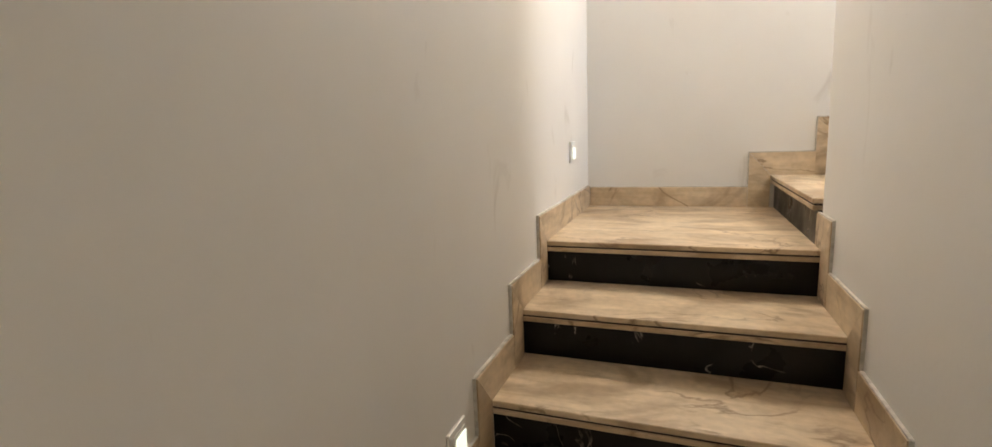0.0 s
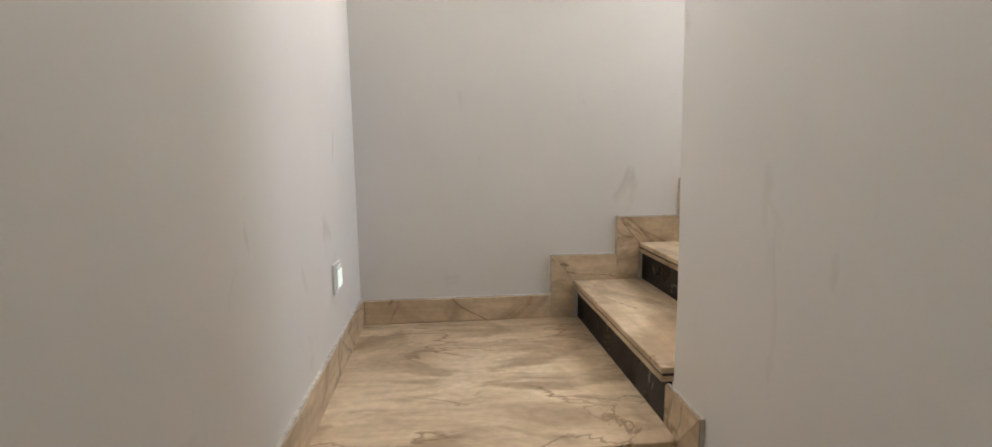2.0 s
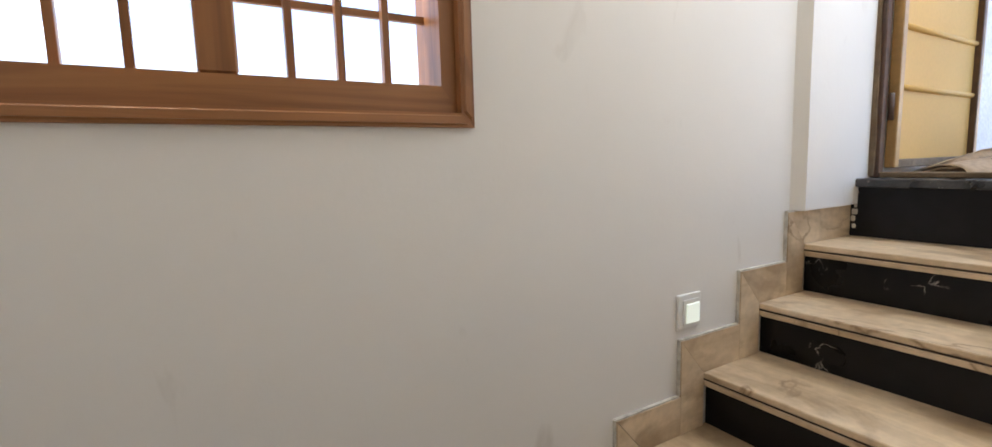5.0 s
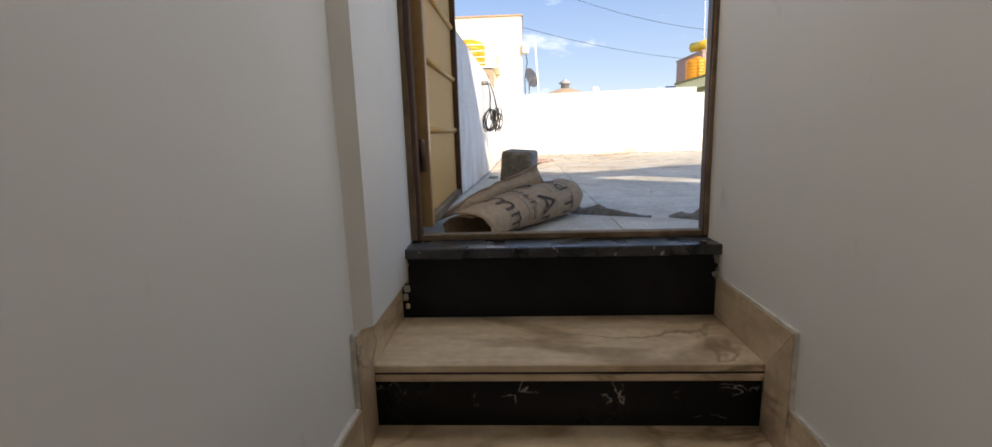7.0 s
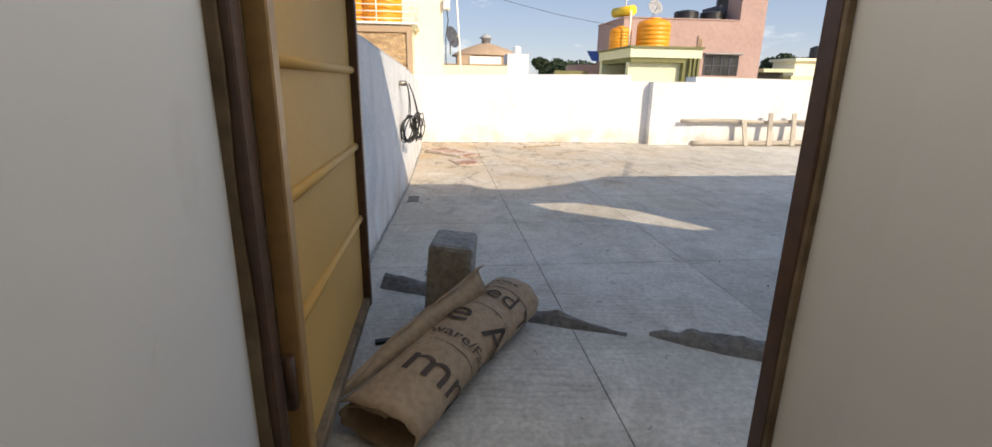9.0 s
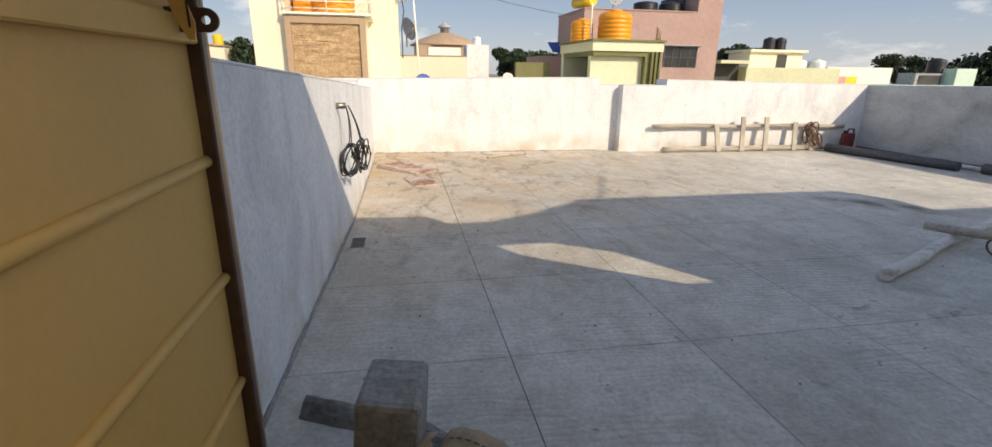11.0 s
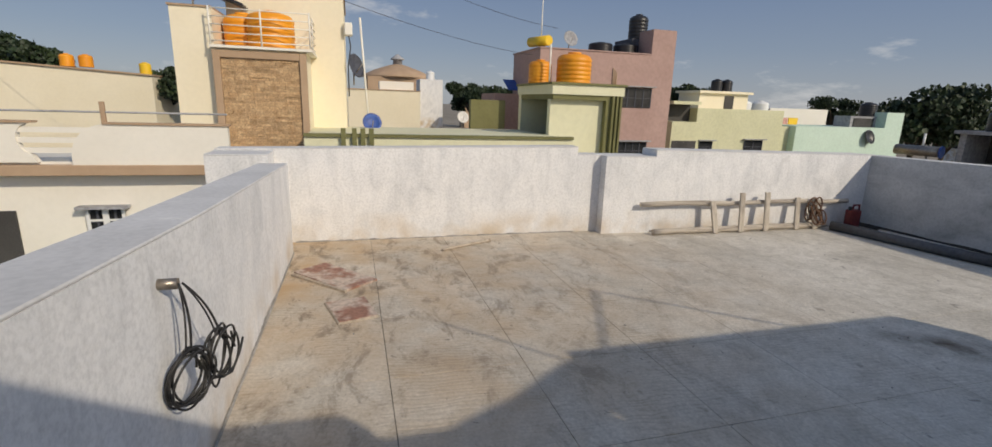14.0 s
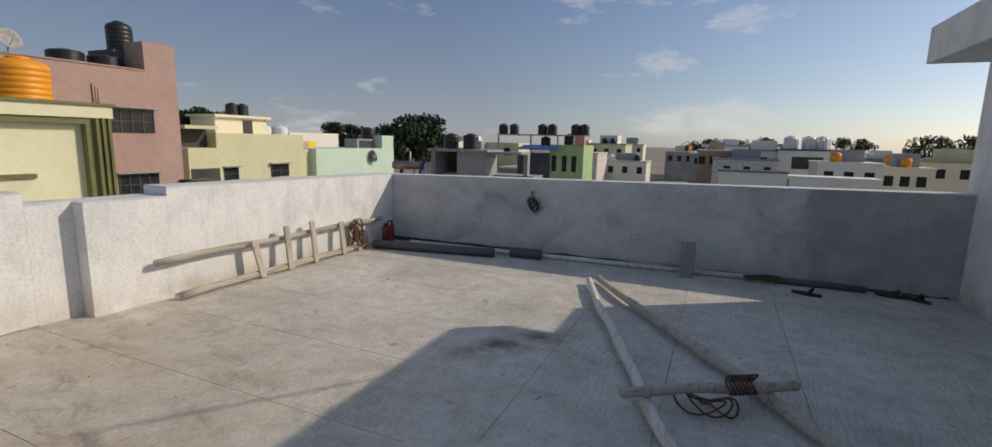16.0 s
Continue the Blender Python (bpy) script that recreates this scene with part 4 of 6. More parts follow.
# ---- things on the terrace ----
def rough_log(name, pts, radii, material, label, category, group=""):
    """A peeled, slightly crooked round timber."""
    fine, rs = [], []
    for (p, q), (r0, r1) in zip(zip(pts, pts[1:]), zip(radii, radii[1:])):
        for i in range(9):
            f = i / 9
            c = Vector(p).lerp(Vector(q), f)
            c += Vector((noise.noise(c * 2.1), noise.noise(c * 2.1 + Vector((9, 0, 0))), 0.4 * noise.noise(c * 3.0))) * 0.022
            fine.append(c)
            rs.append((r0 + (r1 - r0) * f) * (1 + 0.16 * noise.noise(c * 6)))
    fine.append(Vector(pts[-1]))
    rs.append(radii[-1])
    return tagged(part(name, tube(B(), fine, rs, 12), material), label, category, group)


rough_log("log_pole", [(5.86, -4.98, F + 0.045), (5.35, -3.62, F + 0.05), (4.88, -2.46, F + 0.042), (4.59, -1.83, F + 0.04)], [0.029, 0.032, 0.034, 0.034], LOG_WOOD, "long peeled grey wooden pole lying on the terrace", "pole", "scaffold poles")
rough_log("log_pole", [(5.80, -5.10, F + 0.045), (4.95, -3.85, F + 0.05), (4.17, -2.76, F + 0.05), (3.80, -2.25, F + 0.05)], [0.029, 0.034, 0.038, 0.040], OLD_WOOD_Y, "long grey wooden pole lying crosswise under a short bar", "pole", "scaffold poles")
rough_log("cross_bar", [(5.13, -2.70, F + 0.108), (4.28, -3.20, F + 0.112)], [0.027, 0.029], OLD_WOOD_Y, "short round wooden bar lashed across two poles", "bar")
bm = B()
for k in range(7):
    c = Vector((4.50 + 0.02 * k, -3.07 + 0.012 * k, F + 0.13))
    tube(bm, [c + Vector((0.02 * math.sin(a * 2), 0.052 * math.cos(a), 0.05 * math.sin(a))) for a in [2 * math.pi * i / 14 for i in range(15)]], 0.006, 6, False)
for k in range(3):
    c = Vector((4.66 + 0.05 * k, -2.90, F + 0.02))
    tube(bm, [c + Vector(((0.09 + 0.02 * k) * math.cos(a), (0.07 + 0.015 * k) * math.sin(a), 0.03 + 0.03 * math.sin(a * 2 + k))) for a in [2 * math.pi * i / 20 for i in range(21)]], 0.006, 6, False)
tagged(part("rope_lashing", bm, COIR), "brown coir rope lashing with loose loops on the bar", "rope")

# wooden ladder on its side against the white parapet
ladder = thing("wooden_ladder", (8.75, -4.1, F), "weathered grey wooden ladder lying on its side against the parapet", "ladder")
def rail_bar(p, q, r):
    pts = [Vector(p).lerp(Vector(q), i / 14) for i in range(15)]
    pts = [c + Vector((0, 0, 0.02 * noise.noise(c * 1.7))) for c in pts]
    return tube(B(), pts, [r * (1 + 0.2 * noise.noise(c * 3)) for c in pts], 10)
part("rail", rail_bar((8.90, -2.70, 1.505), (8.84, -5.62, 1.50), 0.028), OLD_WOOD_Y, ladder)
part("rail", rail_bar((8.815, -2.84, F + 0.045), (8.815, -5.30, F + 0.045), 0.034), OLD_WOOD_Y, ladder)
for y, lean, top in ((-3.60, 0.05, 1.54), (-4.00, 0.0, 1.63), (-4.36, 0.0, 1.63), (-4.82, 0.0, 1.56), (-5.10, 0.0, 1.55)):
    bm = B()
    prism(bm, [(8.765, y - 0.035 - lean), (8.79, y - 0.035 - lean), (8.79, y + 0.035 - lean), (8.765, y + 0.035 - lean)], F + 0.01, top)
    for v in bm.verts:
        if v.co.z > 1.4:
            v.co.x += 0.04
            v.co.y += lean + 0.01
    bmesh.ops.bevel(bm, geom=list(bm.edges), offset=0.004, segments=1, affect="EDGES")
    part("rung", bm, OLD_WOOD_Z, ladder)
for y in (-5.08, -5.16):
    bm = B()
    for k in range(4):
        c = Vector((8.76 + 0.02 * k, y + 0.012 * k, F + 0.16 + 0.03 * k))
        tube(bm, [c + Vector((0.03 * math.sin(a), 0.075 * math.cos(a), (0.09 + 0.02 * k) * math.sin(a + k))) for a in [2 * math.pi * i / 16 for i in range(17)]], 0.009, 6, False)
    part("rope", bm, COIR, ladder, "frayed rope tied round the rails")

# red can in the corner
can = thing("jerry_can", (8.72, -5.62, F), "small red plastic jerry can standing in the corner", "jerry can")
part("body", box(B(), 8.67, 8.78, -5.70, -5.54, F, F + 0.25, 0.025, 3), RED, can)
part("handle", tube(B(), [(8.72, -5.70, F + 0.24), (8.72, -5.69, F + 0.305), (8.72, -5.60, F + 0.305), (8.72, -5.59, F + 0.24)], 0.012, 8), RED, can)
part("cap", tube(B(), [(8.72, -5.555, F + 0.245), (8.72, -5.545, F + 0.285)], 0.02, 12), BLACKENED, can, "black screw cap")

# pipes along the shaded parapet
def pipe(p, q, r, material, label):
    return tagged(part("pipe", tube(B(), [p, Vector(p).lerp(Vector(q), 0.5), q], r, 14), material), label, "pipe", "loose pipes")
pipe((8.72, -5.30, F + 0.055), (7.16, -5.58, F + 0.055), 0.055, GREYPIPE, "thick dark grey plastic pipe lying on the floor")
pipe((8.45, -5.74, F + 0.03), (4.38, -5.965, F + 0.03), 0.028, WHITEPIPE, "long thin white plastic pipe by the parapet")
pipe((4.15, -5.97, F + 0.032), (3.36, -5.99, F + 0.032), 0.032, GREYPIPE, "short grey plastic pipe by the parapet")
pipe((7.0, -5.72, F + 0.06), (6.62, -5.76, F + 0.06), 0.06, GREYPIPE, "short offcut of thick grey pipe")

block = tagged(part("concrete_block", box(B(), 4.92, 5.07, -5.84, -5.74, F, F + 0.37, 0.012, 2), BLOCKWORK), "upright grey concrete block standing by the parapet", "concrete block", "concrete blocks")
bm = box(B(), -0.075, 0.075, -0.10, 0.10, 0.0, 0.30, 0.016, 2)
for v in bm.verts:
    v.co += Vector((noise.noise(v.co * 9), noise.noise(v.co * 9 + Vector((5, 0, 0))), 0)) * 0.006
bm.transform(Matrix.Translation((3.67, 0.668, F + 0.012)) @ Euler((0, radians(-4), radians(80))).to_matrix().to_4x4())
tagged(part("concrete_block", bm, BLOCKWORK), "rough grey concrete block standing by the open door", "concrete block", "concrete blocks")


def shoe(x, y, turn, material, label):
    s = thing("slipper", (x, y, F), label, "slipper", "slippers on the terrace")
    m = Matrix.Translation((x, y, F)) @ Euler((0, 0, radians(turn))).to_matrix().to_4x4()
    outline = [(0.045 * math.cos(a) * (1.0 - 0.18 * math.sin(a)), 0.13 * math.sin(a)) for a in [2 * math.pi * i / 20 for i in range(20)]]
    bm = prism(B(), outline, 0.0, 0.022)
    bm.transform(m)
    part("sole", bm, material, s)
    bm = tube(B(), [(-0.045, 0.02, 0.018), (-0.025, 0.04, 0.06), (0, 0.05, 0.07), (0.025, 0.04, 0.06), (0.045, 0.02, 0.018)], 0.014, 8)
    bm.transform(m)
    part("strap", bm, material, s)


shoe(3.90, -5.64, 70, BLACKENED, "black rubber slipper lying on the floor")
shoe(2.98, -5.92, 40, BLACKENED, "dark worn slipper by the wall")
shoe(3.16, -5.95, 75, DARKBROWN, "dark brown worn slipper by the wall")
bm = B()
for k in range(6):
    c = Vector((4.22 + 0.02 * k, -5.93, F + 0.02))
    tube(bm, [c + Vector((0.12 * math.cos(a + k), 0.07 * math.sin(a), 0.03 + 0.02 * math.sin(2 * a + k))) for a in [2 * math.pi * i / 18 for i in range(19)]], 0.007, 6, False)
tagged(part("rope_coil", bm, COIR), "tangled brown rope coil on the floor by the parapet", "rope")

# cables hanging on the two parapets
def cable_bundle(label, hook, axis, coils, seed):
    """Coils of cable under a hook; axis: along the wall and away from it; a coil: along, out, down, radius, turns, swing."""
    rnd = random.Random(seed)
    ax, off, hook = Vector(axis[0]), Vector(axis[1]), Vector(hook)
    base = thing("cable_bundle", hook - Vector((0, 0, coils[0][2] + coils[0][3])), label, "cable", "cables on the parapets")
    part("conduit_end", tube(B(), [hook - off * 0.03, hook + off * 0.05], 0.018, 10), STEEL, base, "stub of conduit in the wall")
    for g, (along, out, down, r, turns, swing) in enumerate(coils):
        c = hook + ax * along + off * out - Vector((0, 0, down))
        u = (ax * math.cos(radians(swing)) + off * math.sin(radians(swing))).normalized()
        w = u.cross(Vector((0, 0, 1)))
        for k in range(turns):
            loose = rnd.random() < 0.3
            r0, r1 = r * rnd.uniform(0.72, 0.95), r * (rnd.uniform(1.06, 1.16) if loose else rnd.uniform(0.9, 1.04))
            d = u * rnd.uniform(-0.012, 0.012) + w * rnd.uniform(-0.022, 0.022) + Vector((0, 0, rnd.uniform(-0.012, 0.012)))
            lean, ph = rnd.uniform(-0.22, 0.22), rnd.uniform(0, 6)
            pts = []
            for i in range(29):
                t = 2 * math.pi * i / 26
                pts.append(c + d + u * (r0 * math.cos(t) + lean * r1 * math.sin(t)) + Vector((0, 0, r1 * math.sin(t))) + w * 0.012 * math.sin(t * 1.4 + ph))
            part("cable_loop", tube(B(), pts, 0.0042, 6), WIRE, base)
        for k, s0 in enumerate((-0.01, 0.012)):
            start, stop = hook + off * (0.05 + 0.012 * g), c + Vector((0, 0, r * 0.9)) + u * s0
            mid = start.lerp(stop, 0.45) + ax * (0.025 * g + s0) + off * 0.02
            pts = [start.lerp(mid, i / 12).lerp(mid.lerp(stop, i / 12), i / 12) for i in range(13)]
            part("hanging_cable", tube(B(), pts, 0.0030 + 0.001 * k, 6), WIRE, base)
    c = hook + ax * coils[-1][0] + off * coils[-1][1] - Vector((0, 0, coils[-1][2]))
    loose_end = [c - Vector((0, 0, 0.09)), c + ax * 0.05 + off * 0.02 - Vector((0, 0, 0.10)), c + ax * 0.10 + off * 0.04 - Vector((0, 0, 0.05)), c + ax * 0.13 + off * 0.05 - Vector((0, 0, 0.0))]
    part("loose_end", tube(B(), loose_end, 0.0042, 6), WIRE, base)
    return base


cable_bundle("black coiled cables hanging from a conduit in the parapet", (5.745, 0.974, 1.976), ((1, 0, 0), (0, -1, 0)), ((-0.02, 0.06, 0.315, 0.088, 7, 28), (0.12, 0.115, 0.315, 0.086, 6, 16)), 4)
cable_bundle("small loop of black cable hanging on the shaded parapet", (6.83, -5.985, 1.94), ((-1, 0, 0), (0, 1, 0)), ((0.0, 0.045, 0.13, 0.055, 6, 12), (0.035, 0.05, 0.17, 0.062, 6, -14)), 8)

# floor drain, boards and sticks
drain = thing("floor_drain", (5.62, 0.895, F), "dark square floor drain cover by the parapet", "drain cover")
part("plate", box(B(), 5.53, 5.71, 0.855, 0.935, F, F + 0.005, 0.002), CEMENT, drain)
for k in range(5):
    part("slot", box(B(), 5.545, 5.695, 0.864 + 0.013 * k, 0.870 + 0.013 * k, F + 0.0052, F + 0.0065), BLACKENED, drain)


def board(outline, material, label, lift=0.0):
    z0 = [F + 0.001 + lift * i for i in (0, 0, 1, 1)]
    bm = prism(B(), outline, z0, [z + 0.014 for z in z0])
    return bm


ply = tagged(part("plywood_offcut", board([(7.14, 0.50), (7.21, 0.26), (7.55, 0.34), (7.49, 0.60)], REDPLY, ""), REDPLY), "square offcut of red shuttering plywood on the floor", "plywood")
part("pale_edge", prism(B(), [(7.130, 0.506), (7.203, 0.250), (7.562, 0.333), (7.496, 0.611)], F + 0.0005, F + 0.011), PALEPLY, ply, "pale raw edge of the board")
ply2 = tagged(part("plywood_offcut", board([(7.70, 0.47), (7.90, 0.23), (8.34, 0.64), (8.14, 0.87)], PALEPLY, "", 0.02), REDPLY), "worn red plywood board lying in the corner", "plywood")
part("pale_edge", prism(B(), [(7.675, 0.475), (7.69, 0.46), (8.135, 0.875), (8.12, 0.89)], F + 0.001, F + 0.02), PALEPLY, ply2, "pale raw edge of the board")
rough_log("stick", [(8.62, -0.42, F + 0.015), (8.86, -0.95, F + 0.018)], [0.013, 0.02], PALEPLY, "short brown wooden stick on the floor", "stick")
bm = B()
rnd = random.Random(3)
GRIT_X, GRIT_Y = (3.98, 4.18), (0.56, 0.77)
for k in range(220):
    x, y = rnd.uniform(*GRIT_X), rnd.uniform(*GRIT_Y)
    r = rnd.uniform(0.003, 0.0065)
    bmesh.ops.create_icosphere(bm, subdivisions=1, radius=r, matrix=Matrix.Translation((x, y, F + r * 0.2)))
for k in range(90):
    x, y = rnd.uniform(2.95, 9.0), rnd.uniform(-5.9, 0.9)
    r = rnd.uniform(0.003, 0.007)
    bmesh.ops.create_icosphere(bm, subdivisions=1, radius=r, matrix=Matrix.Translation((x, y, F + r * 0.3)))
tagged(part("grit", bm, BLOCKWORK), "loose cement grit and pebbles scattered on the floor", "gravel", kind="stuff")


# rough mortar ridges left across the floor
def ridge(pts, widths, heights, label):
    bm = B()
    rows = []
    for i in range(len(pts) * 8 - 7):
        f = i / 8
        k = min(int(f), len(pts) - 2)
        c = Vector((*pts[k], F)).lerp(Vector((*pts[k + 1], F)), f - k)
        d = (Vector((*pts[k + 1], F)) - Vector((*pts[k], F))).normalized()
        n = Vector((-d.y, d.x, 0))
        w = widths[k] + (widths[k + 1] - widths[k]) * (f - k)
        h = heights[k] + (heights[k + 1] - heights[k]) * (f - k)
        row = []
        for j in range(7):
            u = j / 6 * 2 - 1
            p = c + n * u * w * (1 + 0.3 * noise.noise(c * 11))
            p.z = F - 0.004 + h * (1 - u * u) * (1 + 0.6 * noise.noise(p * 22)) + 0.012 * noise.noise(p * 40) * (1 - abs(u))
            row.append(bm.verts.new(p))
        rows.append(row)
    for a, b in zip(rows, rows[1:]):
        for j in range(6):
            bm.faces.new((a[j], a[j + 1], b[j + 1], b[j]))
    bmesh.ops.recalc_face_normals(bm, faces=bm.faces)
    return tagged(part("mortar_ridge", bm, CEMENT), label, "mortar", "mortar ridges")


ridge([(4.02, 0.93), (3.86, 0.62), (3.66, 0.35), (3.50, 0.06)], [0.05, 0.055, 0.05, 0.012], [0.045, 0.045, 0.04, 0.012], "rough grey mortar ridge across the floor before the door")
ridge([(3.50, -0.02), (3.44, -0.14), (3.33, -0.36), (3.22, -0.62)], [0.012, 0.05, 0.055, 0.05], [0.012, 0.045, 0.05, 0.045], "short rough mortar ridge on the floor")
tagged(part("metal_offcut", box(B(), -0.055, 0.055, -0.011, 0.011, 0, 0.012, 0.002), BLACKENED), "small black metal offcut on the floor by the door", "offcut").matrix_basis = pose(3.52, 0.86, F + 0.001, 0, 0, -78)
tagged(part("wood_offcut", box(B(), -0.05, 0.05, -0.02, 0.02, 0, 0.022, 0.003), PALEPLY), "pale wooden offcut by the door sill", "offcut").matrix_basis = pose(2.95, 0.87, F + 0.001, 0, 0, -80)

# rolled cardboard with print
roll = thing("cardboard_roll", (3.42, 0.64, F), "rolled brown cardboard sheet with dark printed lettering", "cardboard")
A0, A1 = Vector((3.01, 0.850, F + 0.060)), Vector((3.630, 0.448, F + 0.092))
AX = (A1 - A0).normalized()
SIDE = Vector((0, 0, 1)).cross(AX).normalized()      # towards the wall
UPW = AX.cross(SIDE)
LEN = (A1 - A0).length


def on_roll(u, a, extra=0.0):
    """A point on the sheet: u along it, a the angle round it from straight up, towards the open side."""
    r = 0.090 - 0.003 * a + 0.006 * math.sin(7 * u + a) + extra
    flat = 0.60 + 0.34 * min(1.0, max(0.0, u) / 0.45)
    slump = max(0.0, 1.0 - max(0.0, u) / 0.30) ** 2
    wide = 1.12 + (0.40 * slump if math.sin(a) < 0 else 0.10 * slump)
    c = A0 + AX * u
    return c + UPW * (math.cos(a) * r * flat) - SIDE * (math.sin(a) * r * wide)


bm = B()
NU, NA = 26, 44
grid = []
for i in range(NU + 1):
    row = []
    for j in range(NA + 1):
        a = -0.9 + j / NA * 7.6
        wob = 0.004 * noise.noise((i * 0.4, j * 0.3, 1.0))
        end = 0.018 * noise.noise((j * 0.35, 3.0, 0.0)) * (1 if i in (0, NU) else 0)
        row.append(bm.verts.new(on_roll(LEN * i / NU + end, a, wob)))
    grid.append(row)
for i in range(NU):
    for j in range(NA):
        f = bm.faces.new((grid[i][j], grid[i + 1][j], grid[i + 1][j + 1], grid[i][j + 1]))
        f.smooth = True
sheet = part("sheet", bm, BOARD, roll)
solid = sheet.modifiers.new("thickness", "SOLIDIFY")
solid.thickness = 0.004
bm = B()
rows = []
for i in range(NU + 1):
    f = i / NU
    p = on_roll(-0.02 + 0.62 * f, -1.15 + 0.95 * f, 0.004)
    rim = A0 + AX * (-0.04 + 0.64 * f) + SIDE * (0.140 - 0.080 * f + 0.02 * math.sin(f * math.pi))
    rim.z = F + 0.060 + 0.195 * f + 0.012 * math.sin(f * 5.0) + 0.006 * noise.noise((i * 0.5, 2, 7))
    mid = p.lerp(rim, 0.5) + UPW * (0.012 + 0.018 * math.sin(f * math.pi)) + SIDE * 0.008
    lip = rim + SIDE * (0.004 * math.sin(i * 0.9) - 0.022) + UPW * 0.014
    rows.append([bm.verts.new(c) for c in (p, mid, rim, lip)])
for a, b in zip(rows, rows[1:]):
    for j in range(3):
        f = bm.faces.new((a[j], b[j], b[j + 1], a[j + 1]))
        f.smooth = True
flap = part("flap", bm, BOARD, roll, "curled torn edge of the cardboard")
flap.modifiers.new("thickness", "SOLIDIFY").thickness = 0.004


def lettering(text, u0, a0, size):
    """Print that runs round the roll, the heads of its letters towards the far end."""
    cu = bpy.data.curves.new("print", "FONT")
    cu.body, cu.size, cu.resolution_u = text, size, 3
    tmp = new("print_source", cu)
    dg = bpy.context.evaluated_depsgraph_get()
    me = bpy.data.meshes.new_from_object(tmp.evaluated_get(dg))
    bpy.data.objects.remove(tmp)
    bm = B()
    bm.from_mesh(me)
    bpy.data.meshes.remove(me)
    bmesh.ops.triangulate(bm, faces=bm.faces)
    bmesh.ops.subdivide_edges(bm, edges=[e for e in bm.edges if e.calc_length() > size * 0.12], cuts=3)
    for v in bm.verts:
        v.co = on_roll(u0 + v.co.y, a0 + v.co.x / 0.088, 0.0085)
    left = set(bm.verts)
    while left:
        stack, island = [left.pop()], set()
        while stack:
            v = stack.pop()
            island.add(v)
            for e in v.link_edges:
                o = e.other_vert(v)
                if o in left:
                    left.discard(o)
                    stack.append(o)
        one, twin = B(), {}
        for v in island:
            twin[v] = one.verts.new(v.co)
        for f in {f for v in island for f in v.link_faces}:
            one.faces.new([twin[v] for v in f.verts])
        part("letter", one, INK, roll, "dark brown printed letter")
    bm.free()


lettering("ified Ti", LEN - 0.17, -1.05, 0.105)
lettering("e An", LEN - 0.35, -0.65, 0.155)
lettering("ware/Fauc", LEN - 0.43, -0.5, 0.052)
lettering("mm", LEN - 0.60, -0.32, 0.15)
lettering("-----", LEN - 0.06, -0.6, 0.06)
for u in (LEN - 0.09, LEN - 0.23, LEN - 0.46):
    bm = B()
    ring = [[bm.verts.new(on_roll(u + w, -0.3 + k / 20 * 2.6, 0.0048)) for k in range(21)] for w in (0, 0.0035)]
    for k in range(20):
        bm.faces.new((ring[0][k], ring[0][k + 1], ring[1][k + 1], ring[1][k]))
    part("crease", bm, INK, roll)

# ---- neighbourhood ----
G0 = -6.0
structure("ground", box(B(), -1500, 1500, -1500, 1500, G0 - 0.2, G0), FARGROUND, "dry brown ground and lanes between the houses", "ground")
structure("house_below", box(B(), 2.9, 9.2, -6.2, 1.1, G0, 0.94), PALE, "plain plastered storeys of the house under the terrace", "building")


def tank(name, x, y, z, r, h, material, label, group):
    """A ribbed plastic roof tank with a shouldered top and a lid."""
    t = thing(name, (x, y, z), label, "water tank", group)
    prof = [(r * 0.96, 0)]
    n = 6
    for i in range(n):
        a, b = h * 0.8 * i / n, h * 0.8 * (i + 1) / n
        prof += [(r, a + 0.15 * (b - a)), (r, b - 0.2 * (b - a)), (r * 0.965, b)]
    prof += [(r * 0.9, h * 0.87), (r * 0.62, h * 0.93), (r * 0.42, h * 0.94)]
    part("body", lathe(B(), (x, y, z), prof, 22), material, t)
    part("lid", lathe(B(), (x, y, z), [(r * 0.38, h * 0.94), (r * 0.38, h * 0.985), (r * 0.3, h)], 16), material, t)
    return t


def bars_window(parent, x, y0, y1, z0, z1, mullions=3):
    """A barred window in a wall that faces west, with a ledge over it."""
    w = part("window", box(B(), x - 0.02, x + 0.05, y0, y1, z0, z1), DARKGLASS, parent, "dark barred window")
    part("ledge", box(B(), x - 0.3, x, y0 - 0.15, y1 + 0.15, z1 + 0.05, z1 + 0.11), GREYWALL, w)
    for k in range(mullions + 1):
        y = y0 + (y1 - y0) * k / mullions
        part("mullion", box(B(), x - 0.05, x - 0.0205, y - 0.025, y + 0.025, z0, z1), DARKWALL, w)
    part("mullion", box(B(), x - 0.045, x - 0.0205, y0, y1, (z0 + z1) / 2 - 0.02, (z0 + z1) / 2 + 0.02), DARKWALL, w)
    return w


